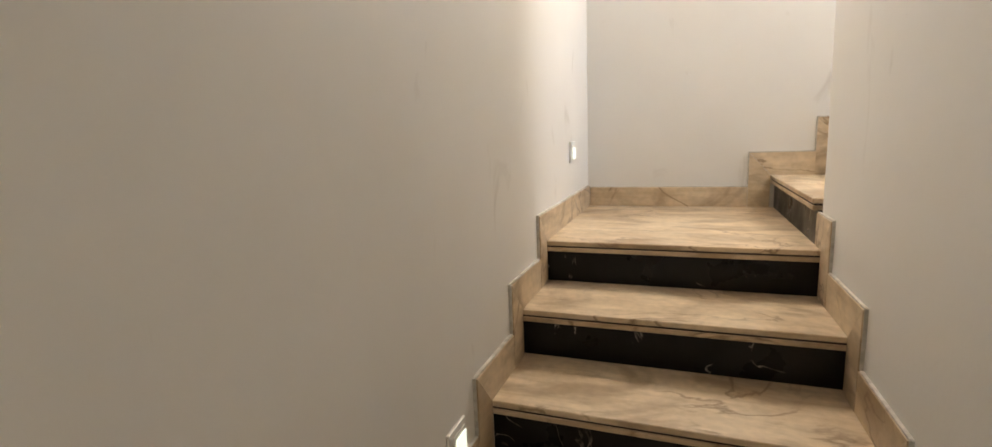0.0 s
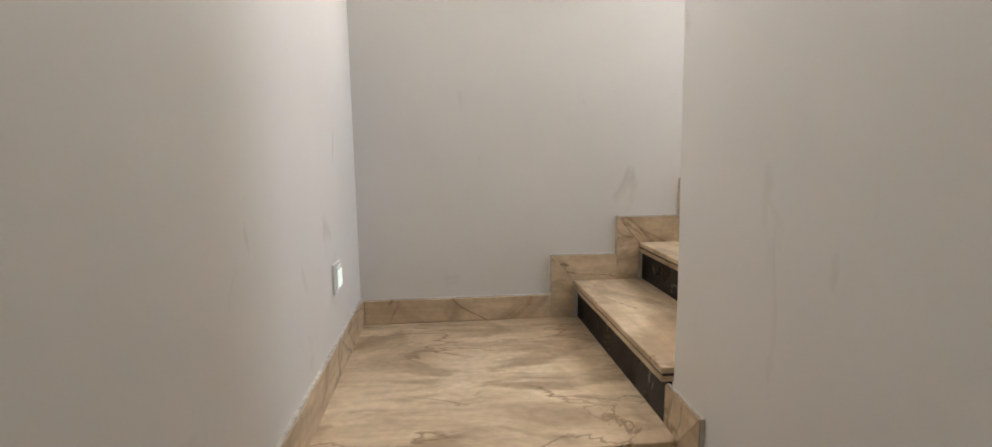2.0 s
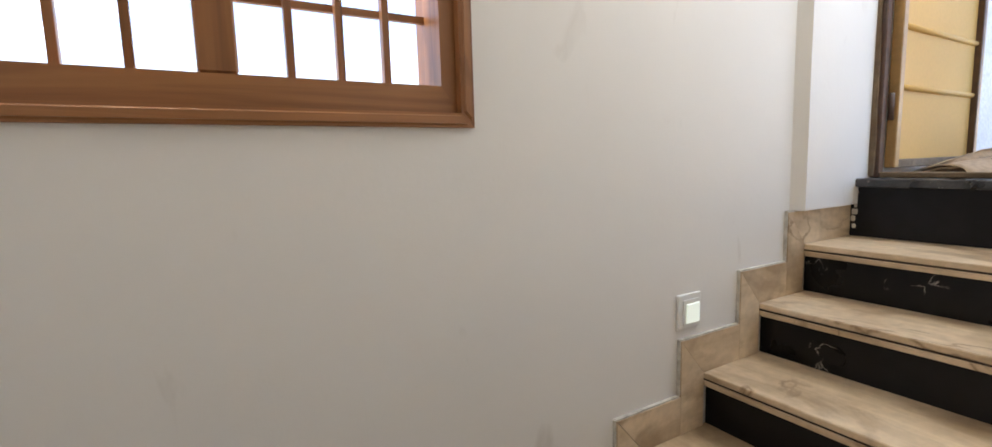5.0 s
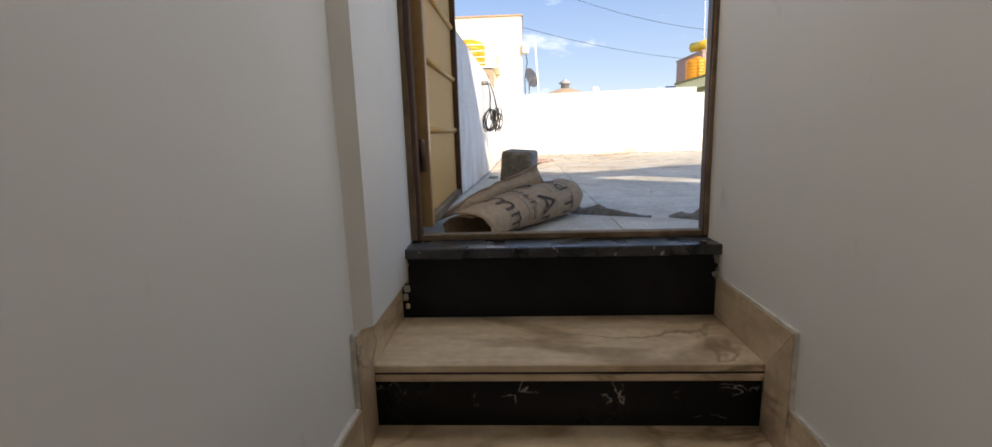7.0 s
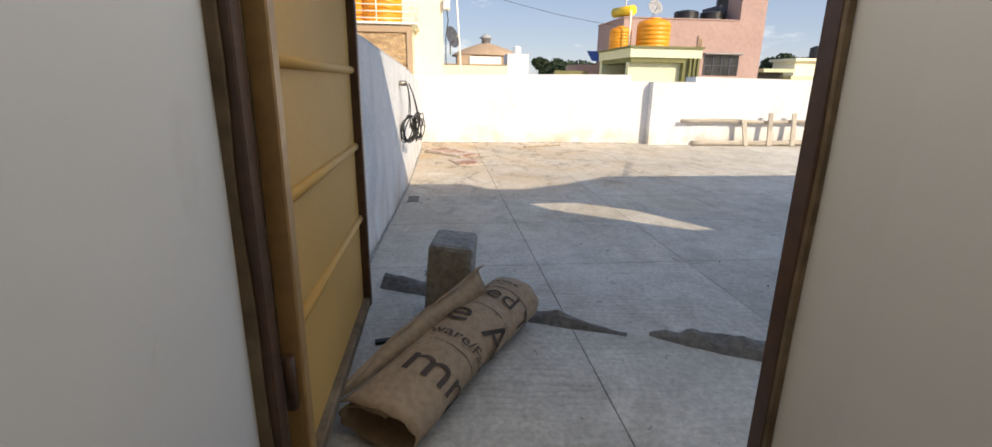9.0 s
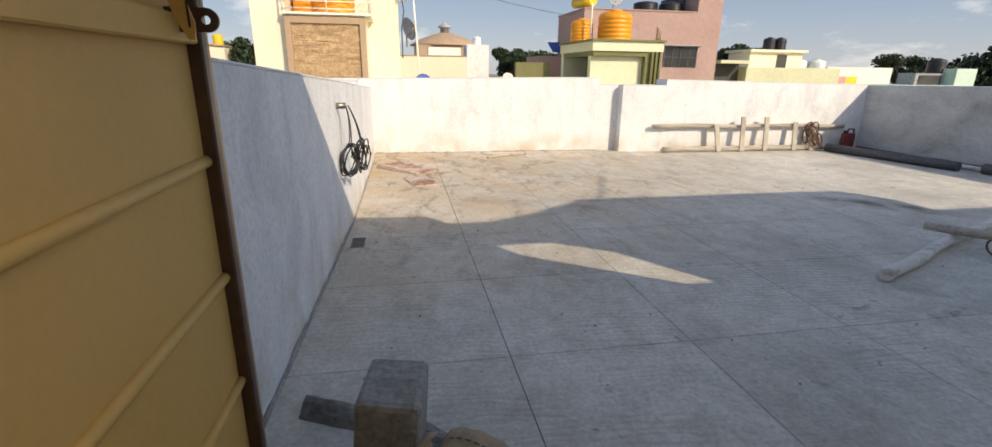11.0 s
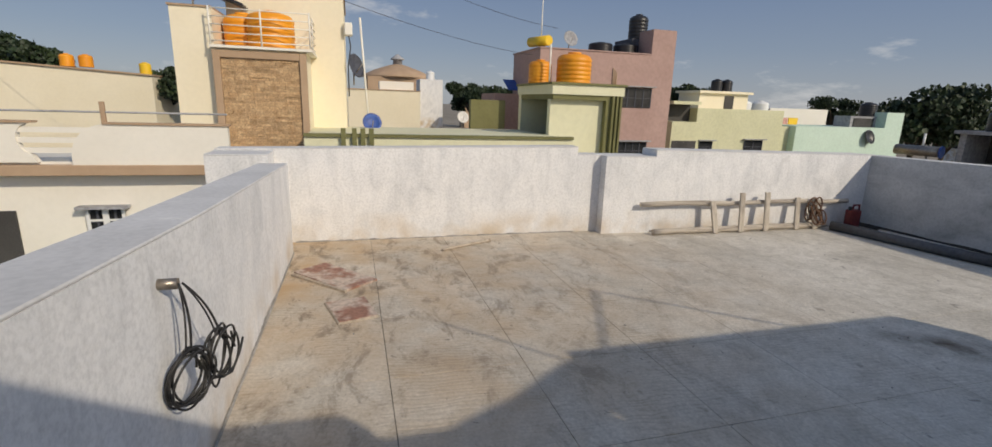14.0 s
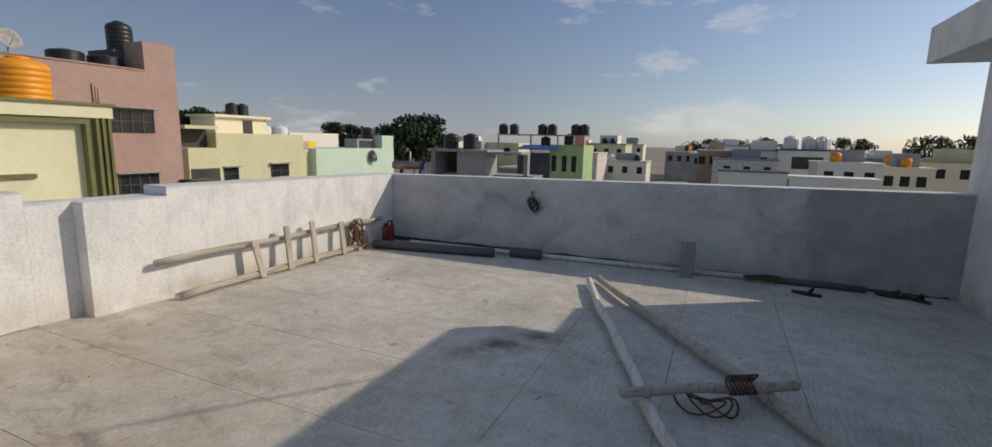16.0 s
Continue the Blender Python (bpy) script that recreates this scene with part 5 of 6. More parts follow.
def dish(x, y, z, r, aim, material, label, foot=None):
    d = thing("satellite_dish", (x, y, z - r), label, "satellite dish", "dishes on the roofs")
    bm = lathe(B(), (0, 0, 0), [(0.02, 0.0), (r * 0.4, r * 0.05), (r * 0.75, r * 0.16), (r, r * 0.3), (r, r * 0.32), (r * 0.74, r * 0.19), (r * 0.4, r * 0.08), (0.02, 0.03)], 22)
    bm.transform(Matrix.Translation((x, y, z)) @ Vector(aim).to_track_quat("Z", "Y").to_matrix().to_4x4())
    part("reflector", bm, material, d)
    a = Vector((x, y, z)) + Vector(aim).normalized() * r * 0.9
    part("feed_arm", tube(B(), [(x, y, z - r * 0.8), a], 0.015, 6), STEEL, d)
    part("mast", tube(B(), [(x + 0.05, y, z), (x + 0.08, y, z - r * 0.9), (x + 0.08, y, z - r * 1.5 if foot is None else foot)], 0.025, 8), STEEL, d)
    return d


WEST = (-1, -0.15, 0.35)

# cream house with the stone-clad panel
cream = thing("cream_house", (23.0, 3.0, G0), "cream plastered house with stone-clad panel and roof balcony", "house")
part("wall", box(B(), 20.4, 24, 4.03, 5.06, G0, 4.85), CREAM, cream)
part("parapet_band", box(B(), 20.36, 24.0, 4.03, 5.10, 4.85, 4.90), BUFF, cream)
part("wall", box(B(), 22.3, 28, 0.55, 4.03, G0, 6.0), CREAM, cream, "tall cream stair tower")
part("roof_edge", box(B(), 22.25, 28.05, 0.5, 4.03, 6.0, 6.06), BUFF, cream)
part("wall", box(B(), 20.25, 22.3, 1.62, 4.02, G0, 3.80), CREAM, cream)
for a, b, c, d in ((1.60, 1.79, G0, 3.74), (3.86, 4.05, G0, 3.74), (1.79, 3.86, 3.545, 3.74)):
    part("panel_surround", box(B(), 20.12, 20.25, a, b, c, d, 0.01), BUFF, cream, "buff painted surround")
panel = part("stone_panel", box(B(), 20.22, 20.249, 1.79, 3.86, 0.3, 3.545), BUFF, cream, "panel of thin split stones")
rnd = random.Random(11)
z = 0.3
rows = 0
while z < 3.5:
    h = 0.072
    y = 1.79 + rnd.uniform(-0.1, 0.0)
    while y < 3.86:
        w = rnd.uniform(0.2, 0.5)
        a, b = max(y, 1.795), min(y + w, 3.855)
        if b - a > 0.03:
            part("stone", box(B(), 20.22 - rnd.uniform(0.012, 0.05), 20.2195, a + 0.003, b - 0.003, z + 0.003, z + h - 0.003), STONECLAD, panel)
        y += w
    z += h
part("balcony_slab", box(B(), 20.05, 22.3, 1.42, 4.08, 3.80, 3.87), PALE, cream)
for k in range(5):
    zz = 3.98 + k * 0.21
    part("balcony_rail", tube(B(), [(22.3, 1.47, zz), (20.1, 1.47, zz), (20.1, 4.04, zz)], 0.018, 6), PALE, cream)
for x, y in ((20.1, 1.47), (20.1, 2.75), (20.1, 4.04), (21.2, 1.47)):
    part("balcony_post", tube(B(), [(x, y, 3.87), (x, y, 4.86)], 0.024, 6), PALE, cream)
tank("roof_tank", 21.1, 2.62, 3.87, 0.66, 1.1, ORANGE, "large orange plastic water tank behind white rails", "orange roof tanks")
tank("roof_tank", 21.5, 3.45, 3.87, 0.52, 1.05, ORANGE, "orange plastic water tank behind white rails", "orange roof tanks")
heater = thing("solar_collector", (22.5, 4.5, 4.9), "dark tilted solar panel on white posts", "solar collector")
part("panel", prism(B(), [(21.5, 3.4), (23, 3.4), (23, 5.0), (21.5, 5.0)], [5.1, 5.1, 5.75, 5.75], [5.18, 5.18, 5.83, 5.83]), BLACKTANK, heater)
for y, zz in ((3.5, 5.12), (4.9, 5.7)):
    part("post", tube(B(), [(22.2, y, 4.9), (22.2, y, zz)], 0.03, 6), PALE, heater)
dish(22.45, 0.28, 3.6, 0.40, (-0.7, -1, 0.3), DARKWALL, "dark grey satellite dish fixed to the cream tower")
ac = thing("wall_unit", (22.25, 0.5, 4.6), "small white box with a cable on the cream tower", "wall box")
part("body", box(B(), 22.1, 22.5, 0.28, 0.54, 4.55, 4.95, 0.03), PALE, ac)
part("cable", tube(B(), [(22.2, 0.4, 4.55), (22.15, 0.35, 4.2), (22.2, 0.45, 3.6), (22.2, 0.45, 2.6)], 0.02, 6), WIRE, ac)

# ivory house in front of it, with the curved terrace wall
ivory = thing("ivory_house", (19.0, 8.0, G0), "ivory house with curved terrace wall and buff cornice", "house")
part("wall", box(B(), 18.05, 20.0, 1.2, 22.0, G0, 0.62), PALE, ivory)
part("cornice", box(B(), 17.62, 20.1, 3.2, 22.0, 0.62, 0.86, 0.01), BUFF, ivory, "buff painted cornice")
part("blue_slab", box(B(), 17.4, 19.9, 1.9, 3.19, 0.62, 0.84, 0.01), DARKWALL, ivory, "slate blue slab edge")
part("terrace_deck", box(B(), 17.8, 20.1, 3.0, 22.0, 0.861, 0.92), PALE, ivory)
bm = B()
pts = [(3.3, 1.79), (5.85, 1.79)] + [(5.85 + 0.72 * math.sin(a), 1.02 + 0.77 * math.cos(a)) for a in [math.pi / 2 * i / 8 for i in range(1, 9)]]
ring = [(y, z) for y, z in pts] + [(6.57, 0.86), (3.3, 0.86)]
near_side = [bm.verts.new((17.68, y, z)) for y, z in ring]
far_side = [bm.verts.new((17.84, y, z)) for y, z in ring]
bm.faces.new(near_side), bm.faces.new(far_side[::-1])
for i in range(len(ring)):
    k = (i + 1) % len(ring)
    bm.faces.new((near_side[i], far_side[i], far_side[k], near_side[k]))
bmesh.ops.recalc_face_normals(bm, faces=bm.faces)
part("curved_wall", bm, PALE, ivory, "ivory wall curving down to a low end")
part("curved_wall_coping", box(B(), 17.64, 17.88, 3.25, 5.87, 1.79, 1.84), BUFF, ivory)
for k in range(3):
    part("terrace_louvre", box(B(), 17.72, 17.80, 5.9, 7.7, 1.13 + 0.23 * k, 1.25 + 0.23 * k), PALE, ivory, "white horizontal louvre bar")
bm = B()
ring = [(14.0, 0.92), (14.0, 1.80), (7.26, 1.80)] + [(7.26 + 0.30 * math.sin(a), 1.45 + 0.35 * math.cos(a)) for a in [math.pi * i / 10 for i in range(1, 10)]] + [(7.30, 1.08), (7.22, 0.92)]
sides = [[bm.verts.new((x, y, z)) for y, z in ring] for x in (17.68, 17.84)]
bm.faces.new(sides[0]), bm.faces.new(sides[1][::-1])
for i in range(len(ring)):
    k = (i + 1) % len(ring)
    bm.faces.new((sides[0][i], sides[1][i], sides[1][k], sides[0][k]))
bmesh.ops.recalc_face_normals(bm, faces=bm.faces)
part("long_wall", bm, PALE, ivory, "ivory wall with a hollowed end")
part("long_wall_coping", box(B(), 17.63, 17.88, 7.20, 14.0, 1.80, 1.85), BUFF, ivory)
part("handrail", tube(B(), [(17.75, 3.3, 2.07), (17.75, 14.0, 2.05)], 0.024, 6), GREYWALL, ivory)
for y in (5.86, 10.2):
    part("handrail_post", box(B(), 17.70, 17.79, y - 0.045, y + 0.045, 0.93, 2.30, 0.006), BUFF, ivory, "buff square post")
part("flag_pole", tube(B(), [(17.9, 8.30, 0.93), (17.9, 8.34, 3.9)], 0.045, 8), PALE, ivory, "tall white pole")
bars_window(ivory, 18.05, 5.83, 6.58, -0.86, -0.26, 4)
for y0, y1, z0, z1 in ((5.80, 5.87, -0.88, -0.26), (6.14, 6.27, -0.88, -0.26), (6.54, 6.61, -0.88, -0.26), (5.87, 6.14, -0.54, -0.49), (6.27, 6.54, -0.54, -0.49)):
    part("window_frame", box(B(), 17.96, 17.995, y0, y1, z0, z1), PLASTIC, ivory, "white window frame")
bars_window(ivory, 18.05, 2.6, 3.4, -0.9, -0.3, 3)
# flat panel on the wall, its dark colour painting the garage's inner shade
part("garage_shade_panel", box(B(), 18.0, 18.06, 8.0, 11.2, -3.4, -0.25), SHADOWED, ivory, "flat dark panel painting the shade of a garage opening")
part("garage_jamb", box(B(), 17.9, 18.06, 11.2, 13.0, -4.0, -0.1), CREAM, ivory)
part("glass_rail", box(B(), 16.6, 16.64, 5.8, 13.0, -2.4, -1.2), MINT, ivory, "greenish glass balcony rail")
part("balcony_floor", box(B(), 16.5, 18.05, 5.7, 13.0, -2.55, -2.4), PALE, ivory)

far_cream = thing("cream_house", (36.0, 15.0, G0), "distant cream house with a low gabled roofline", "house")
part("wall", prism(B(), [(33.9, 10.0), (40, 10.0), (40, 20.0), (33.9, 20.0)], G0, [3.3, 3.3, 3.9, 3.9]), CREAM, far_cream)
part("roof_edge", prism(B(), [(33.8, 9.95), (40, 9.95), (40, 20.0), (33.8, 20.0)], [3.301, 3.301, 3.901, 3.901], [3.38, 3.38, 3.98, 3.98]), BUFF, far_cream)
for y in (13.0, 13.8):
    tank("roof_tank", 34.6, y, 3.62, 0.3, 0.62, ORANGE, "small orange plastic tank on the cream roof", "orange roof tanks")
tank("roof_tank", 34.4, 10.4, 3.38, 0.26, 0.6, YELLOWTANK, "small yellow plastic tank beside the cream house", "yellow roof tanks")

# low cream and white houses, domed hall
low = thing("low_cream_house", (39.0, -1.7, G0), "low cream house with flat roof", "house")
part("wall", box(B(), 37.9, 41, -3.94, 0.6, G0, 3.10), CREAM, low)
part("roof_edge", box(B(), 37.85, 41, -3.95, 0.65, 3.10, 3.16), BUFF, low)
part("white_band", box(B(), 38.6, 40, -3.6, -1.4, 3.16, 3.7), PALE, low)
wb = thing("white_stairhead", (40.5, -5.0, G0), "white stair head with plastic tank on top", "house")
part("wall", box(B(), 39.8, 42, -5.75, -4.19, G0, 3.98), WHITEWASH, wb)
tank("roof_tank", 40.6, -5.0, 3.98, 0.3, 0.6, PLASTIC, "small white plastic tank on the stair head", "white roof tanks")
dome = thing("domed_hall", (74.0, -5.6, G0), "brown domed hall roof with small cupola", "hall")
part("wall", box(B(), 70, 78, -9.6, -1.6, G0, 5.3), BUFF, dome)
part("roof", lathe(B(), (74, -5.6, 5.3), [(4.7, 0), (4.5, 0.25), (3.2, 0.9), (1.6, 1.45), (0.7, 1.7)], 20), BUFF, dome, "shallow brown dome")
part("cupola", lathe(B(), (74, -5.6, 6.9), [(0.6, 0), (0.6, 0.7), (0.95, 0.75), (0.75, 0.95), (0.15, 1.4)], 14), GREYWALL, dome)

# olive-edged house and its lime stair head
lime = thing("lime_house", (21.5, -5.0, G0), "pale lime house with olive bands and open stair head", "house")
part("wall", box(B(), 17.97, 23.0, -5.94, 1.6, G0, 1.56), LIME, lime)
part("parapet_band", box(B(), 17.9, 18.1, -5.94, 1.6, 1.561, 1.64), OLIVE, lime, "olive green parapet band")
for y in (-0.1, 0.12, 0.34, 0.62):
    part("pillar", box(B(), 17.86, 18.16, y - 0.06, y + 0.06, 1.2, 1.78), OLIVE, lime)
part("stairhead_back", box(B(), 23.0, 23.3, -8.43, -5.94, G0, 3.05), LIME, lime)
part("stairhead_front", box(B(), 19.95, 20.2, -7.86, -5.94, G0, 2.74), LIME, lime, "recessed pale lime wall")
part("stairhead_cheek", box(B(), 19.72, 23.0, -8.43, -7.86, G0, 2.90), OLIVE, lime, "olive green cheek wall")
part("stairhead_lintel", box(B(), 19.72, 23.0, -7.86, -5.94, 2.74, 2.90), OLIVE, lime)
part("stairhead_side", box(B(), 20.2, 23.0, -5.98, -5.94, G0, 1.45), LIME, lime)
part("stairhead_roof", box(B(), 19.66, 23.3, -8.49, -5.88, 2.90, 3.21), LIME, lime)
part("roof_edge", box(B(), 19.60, 23.36, -8.55, -5.82, 3.21, 3.28), OLIVE, lime)
for k in range(3):
    part("corner_moulding", box(B(), 19.66 - 0.03 * k, 19.72, -8.43 + 0.16 * k, -8.36 + 0.16 * k, G0, 2.9), OLIVE, lime)
tank("roof_tank", 21.4, -7.35, 3.28, 0.62, 1.12, ORANGE, "large orange plastic water tank on the lime stair head", "orange roof tanks")
tank("roof_tank", 21.9, -6.25, 3.28, 0.42, 0.85, ORANGE, "smaller orange plastic tank beside a large one", "orange roof tanks")
pole = thing("antenna_rod", (21.3, -6.32, 3.28), "thin white rod beside the orange tanks", "rod")
part("rod", tube(B(), [(21.2, -6.35, 3.28), (21.2, -6.35, 4.6)], 0.03, 6), PALE, pole)
rod = thing("antenna_rod", (22.7, -0.1, 1.0), "tall thin white antenna rod leaning slightly", "rod")
part("rod", tube(B(), [(22.7, -0.22, 1.0), (22.7, 0.02, 5.2)], 0.035, 6), PALE, rod)
dish(22.6, -0.28, 1.72, 0.33, WEST, BLUESHEET, "round blue satellite dish on the low roof", 1.56)
dish(27.3, -4.54, 1.84, 0.28, WEST, WHITEPIPE, "round white satellite dish on the roof", 1.15)
mid = thing("low_house", (28.0, -3.5, G0), "low cream house with ledge and olive wall behind dishes", "house")
part("wall", box(B(), 27.0, 31, -8.2, -1.0, G0, 1.15), CREAM, mid)
part("olive_wall", box(B(), 32, 32.4, -8.0, -6.0, 0.8, 2.7), OLIVE, mid)
part("dark_shed", box(B(), 33, 36, -10.2, -7.6, 0.5, 3.1), MAUVE, mid)
part("shed_sheet", prism(B(), [(32.8, -10.2), (34, -10.2), (34, -8.4), (32.8, -8.4)], [3.3, 3.9, 3.9, 3.3], [3.34, 3.94, 3.94, 3.34]), BLUESHEET, mid, "blue corrugated sheet")

# mauve house
mauve = thing("mauve_house", (32.0, -13.0, G0), "tall mauve plastered house with barred windows", "house")
part("wall", box(B(), 29.75, 34.3, -17.15, -9.13, G0, 5.40), MAUVE, mauve)
part("roof_tower", box(B(), 29.76, 31.2, -17.14, -15.67, 5.401, 6.75), MAUVE, mauve)
# slate-dark block whose colour stands in for a shadowed structure
part("tower_painted_shade", box(B(), 31.2, 33.2, -16.9, -15.2, 5.401, 6.4), DARKWALL, mauve)
part("roof_edge", box(B(), 29.7, 34.35, -15.6, -9.08, 5.401, 5.46), MAUVE, mauve)
bars_window(mauve, 29.75, -15.86, -13.9, 2.53, 3.6, 4)
bars_window(mauve, 29.75, -15.86, -14.1, -0.35, 0.62, 4)
for k in range(3):
    part("drain_pipe", tube(B(), [(29.7, -13.4 - 0.1 * k, 3.1), (29.7, -13.4 - 0.1 * k, 4.6 - 0.1 * k)], 0.035, 6), BUFF, mauve)
part("awning", box(B(), 28.4, 29.74, -18.2, -16.9, -0.2, 0.25), BLACKTANK, mauve, "dark sheet awning")
for y in (-13.3, -14.85):
    tank("roof_tank", 31.3, y, 5.46, 0.68, 0.62, BLACKTANK, "low black plastic tank on the mauve roof", "black roof tanks")
tank("roof_tank", 32.0, -16.0, 6.4, 0.55, 1.45, BLACKTANK, "tall black plastic tank on the roof tower", "black roof tanks")
drum = thing("heater_drum", (30.6, -9.9, 5.46), "yellow solar heater drum lying on the mauve roof", "water heater")
part("drum", tube(B(), [(30.2, -9.75, 5.85), (31.6, -9.2, 5.85)], 0.26, 18), YELLOWTANK, drum)
part("stand", tube(B(), [(30.6, -9.6, 5.46), (30.6, -9.6, 5.6)], 0.1, 8), STEEL, drum)
dish(30.4, -11.0, 6.0, 0.42, WEST, GREYWALL, "grey satellite dish on the mauve roof")
rod = thing("antenna_rod", (31.0, -9.5, 5.4), "thin white lightning rod on the mauve roof", "rod")
part("rod", tube(B(), [(31.0, -9.6, 5.4), (31.0, -9.6, 8.2)], 0.03, 6), PALE, rod)

# pale yellow and mint houses
yellow = thing("yellow_house", (34.5, -24.0, G0), "pale yellow house with balconies and small windows", "house")
part("wall", box(B(), 32.8, 37.5, -28.4, -21.4, G0, 2.65), YELLOWISH, yellow)
part("balcony_wall", box(B(), 32.4, 37.5, -21.39, -19.3, G0, 1.75), YELLOWISH, yellow)
part("balcony_roof", box(B(), 32.5, 37.5, -21.39, -19.3, 2.85, 3.05), YELLOWISH, yellow)
# both balconies' shade is painted by a dark block and a dark panel
part("balcony_shade", box(B(), 33.6, 37.5, -21.39, -19.4, 1.751, 2.85), SHADOWED, yellow, "dark block painting the shade of a balcony recess")
part("lower_shade_panel", box(B(), 32.36, 32.4, -21.2, -19.4, -0.9, 0.55), SHADOWED, yellow, "flat dark panel painting the shade of a lower balcony")
bars_window(yellow, 32.8, -26.9, -25.4, -0.25, 0.6, 2)
bars_window(yellow, 32.8, -22.8, -21.8, -0.25, 0.5, 1)
part("stairhead", box(B(), 36.5, 39, -28.5, -24.2, 2.65, 3.75), CREAM, yellow)
part("stairhead_slab", box(B(), 36.2, 39.2, -28.7, -24.0, 3.75, 3.92), CREAM, yellow)
# doorway drawn as a flat panel in painted shade
part("doorway_shade_panel", box(B(), 36.46, 36.5, -27.2, -26.4, 2.66, 3.6), SHADOWED, yellow)
for y in (-26.6, -27.5):
    tank("roof_tank", 37.8, y, 3.92, 0.42, 0.95, BLACKTANK, "black plastic tank on the yellow stair head", "black roof tanks")
for y in (-29.9, -31.6):
    tank("roof_tank", 38.5, y, 2.3, 0.62, 1.1, PLASTIC, "white plastic roof tank", "white roof tanks")
mint = thing("mint_house", (36.0, -36.0, G0), "pale mint green house with flat roof", "house")
part("wall", box(B(), 33.8, 38, -41.0, -30.7, G0, 1.62), MINT, mint)
part("roof_room", box(B(), 33.81, 36, -40.99, -39.2, 1.621, 2.8), MINT, mint)
part("roof_recess", box(B(), 34.6, 36, -39.19, -36.6, 1.621, 2.45), GREYWALL, mint)
# the recess's shade, painted as a flat dark panel
part("recess_shade", box(B(), 34.55, 34.6, -38.9, -36.9, 1.65, 2.3), SHADOWED, mint)
part("side_wall", box(B(), 34.4, 38, -30.69, -29.6, G0, 1.55), YELLOWISH, mint)
for k, (m, y) in enumerate(((BLUESHEET, -30.6), (RED, -31.6), (PINKWALL, -32.6), (YELLOWTANK, -33.6))):
    part("washing", box(B(), 37.0, 37.06, y - 0.45, y + 0.45, 1.63, 2.15), m, mint, "washing on a line")
white_shed = thing("white_shed", (42.0, -36.0, G0), "white flat-roofed shed behind the mint house", "house")
part("wall", box(B(), 41, 44, -41.5, -35.0, G0, 2.9), PALE, white_shed)
tank("roof_tank", 35.4, -39.2, 2.45, 0.6, 1.1, BLACKTANK, "black plastic tank on the mint roof", "black roof tanks")
dish(33.73, -37.6, 0.9, 0.55, WEST, BLACKTANK, "dark satellite dish against the mint wall")

# south side: grey stair head, heater, green house, city
grey = thing("grey_stairhead", (20.5, -30.5, G0), "grey open concrete stair head with black tanks", "house")
part("wall", box(B(), 15.8, 23.5, -33, -31, G0, 0.3), GREYWALL, grey)
part("cheek", box(B(), 22.4, 22.7, -31.5, -29.7, G0, 1.78), GREYWALL, grey)
part("cheek", box(B(), 18.6, 20.7, -31.5, -29.7, G0, 1.78), GREYWALL, grey)
# back wall coloured dark for the shade inside the stair head
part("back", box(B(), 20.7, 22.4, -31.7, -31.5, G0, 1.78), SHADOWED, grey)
part("slab", box(B(), 18.4, 22.9, -31.9, -29.5, 1.78, 1.95), GREYWALL, grey)
part("canopy", box(B(), 16.2, 18.4, -31.5, -29.9, 1.70, 1.85), GREYWALL, grey)
part("canopy_post", box(B(), 16.2, 16.5, -31.4, -31.0, G0, 1.7), GREYWALL, grey)
for x in (21.7, 20.2):
    tank("roof_tank", x, -30.7, 1.95, 0.52, 1.05, BLACKTANK, "black plastic tank on the grey stair head", "black roof tanks")
wh = thing("solar_heater", (24.4, -29.5, -0.2), "silver solar water heater with blue end cap", "water heater")
part("drum", tube(B(), [(25.5, -29.3, 0.75), (23.5, -29.8, 0.75)], 0.28, 16), STEEL, wh)
part("end_cap", tube(B(), [(23.5, -29.8, 0.75), (23.42, -29.82, 0.75)], 0.32, 16), BLUESHEET, wh)
part("stand", tube(B(), [(24.0, -29.6, G0), (24.0, -29.6, 0.6)], 0.06, 6), STEEL, wh)
part("vent_pipe", tube(B(), [(24.3, -29.6, 0.75), (24.3, -29.6, 1.7)], 0.06, 8), PLASTIC, wh)

green = thing("green_house", (20.0, -52.0, G0), "green and slate house with blue awning and roof tanks", "house")
part("wall", box(B(), 20.8, 24.3, -54, -49.7, G0, 1.35), DARKWALL, green)
part("wall", box(B(), 17.3, 20.8, -54, -49.9, G0, 2.3), GREENISH, green)
part("awning", prism(B(), [(19.8, -50.2), (23.8, -50.2), (23.8, -48.6), (19.8, -48.6)], [2.1, 2.1, 1.75, 1.75], [2.2, 2.2, 1.85, 1.85]), BLUESHEET, green, "blue sheet awning")
part("balcony", box(B(), 17.2, 18.2, -50.2, -49.6, 2.3, 3.2), PINKWALL, green)
for x in (18.0, 19.0, 20.1):
    part("window", box(B(), x, x + 0.5, -49.93, -49.89, -0.4, 1.2), DARKGLASS, green)
part("roof_frame", box(B(), 17.6, 27.5, -53.8, -51.5, 3.2, 3.32), STEEL, green)
for x in (17.7, 20.5, 23.5, 27.3):
    part("roof_post", box(B(), x, x + 0.12, -51.7, -51.5, 1.2, 3.2), STEEL, green)
for x, z0 in ((27.2, 3.32), (25.9, 3.32), (22.6, 3.32), (21.5, 3.32), (18.9, 3.32), (18.0, 3.32), (22.2, 2.0), (19.6, 2.3)):
    tank("roof_tank", x, -52.6, z0, 0.52, 1.15, BLACKTANK, "black plastic tank on a steel roof frame", "black roof tanks")
yh = thing("yellow_house", (38.0, -76.0, G0), "distant pale yellow house", "house")
part("wall", box(B(), 34, 43, -80, -74.7, G0, 2.3), YELLOWISH, yh)
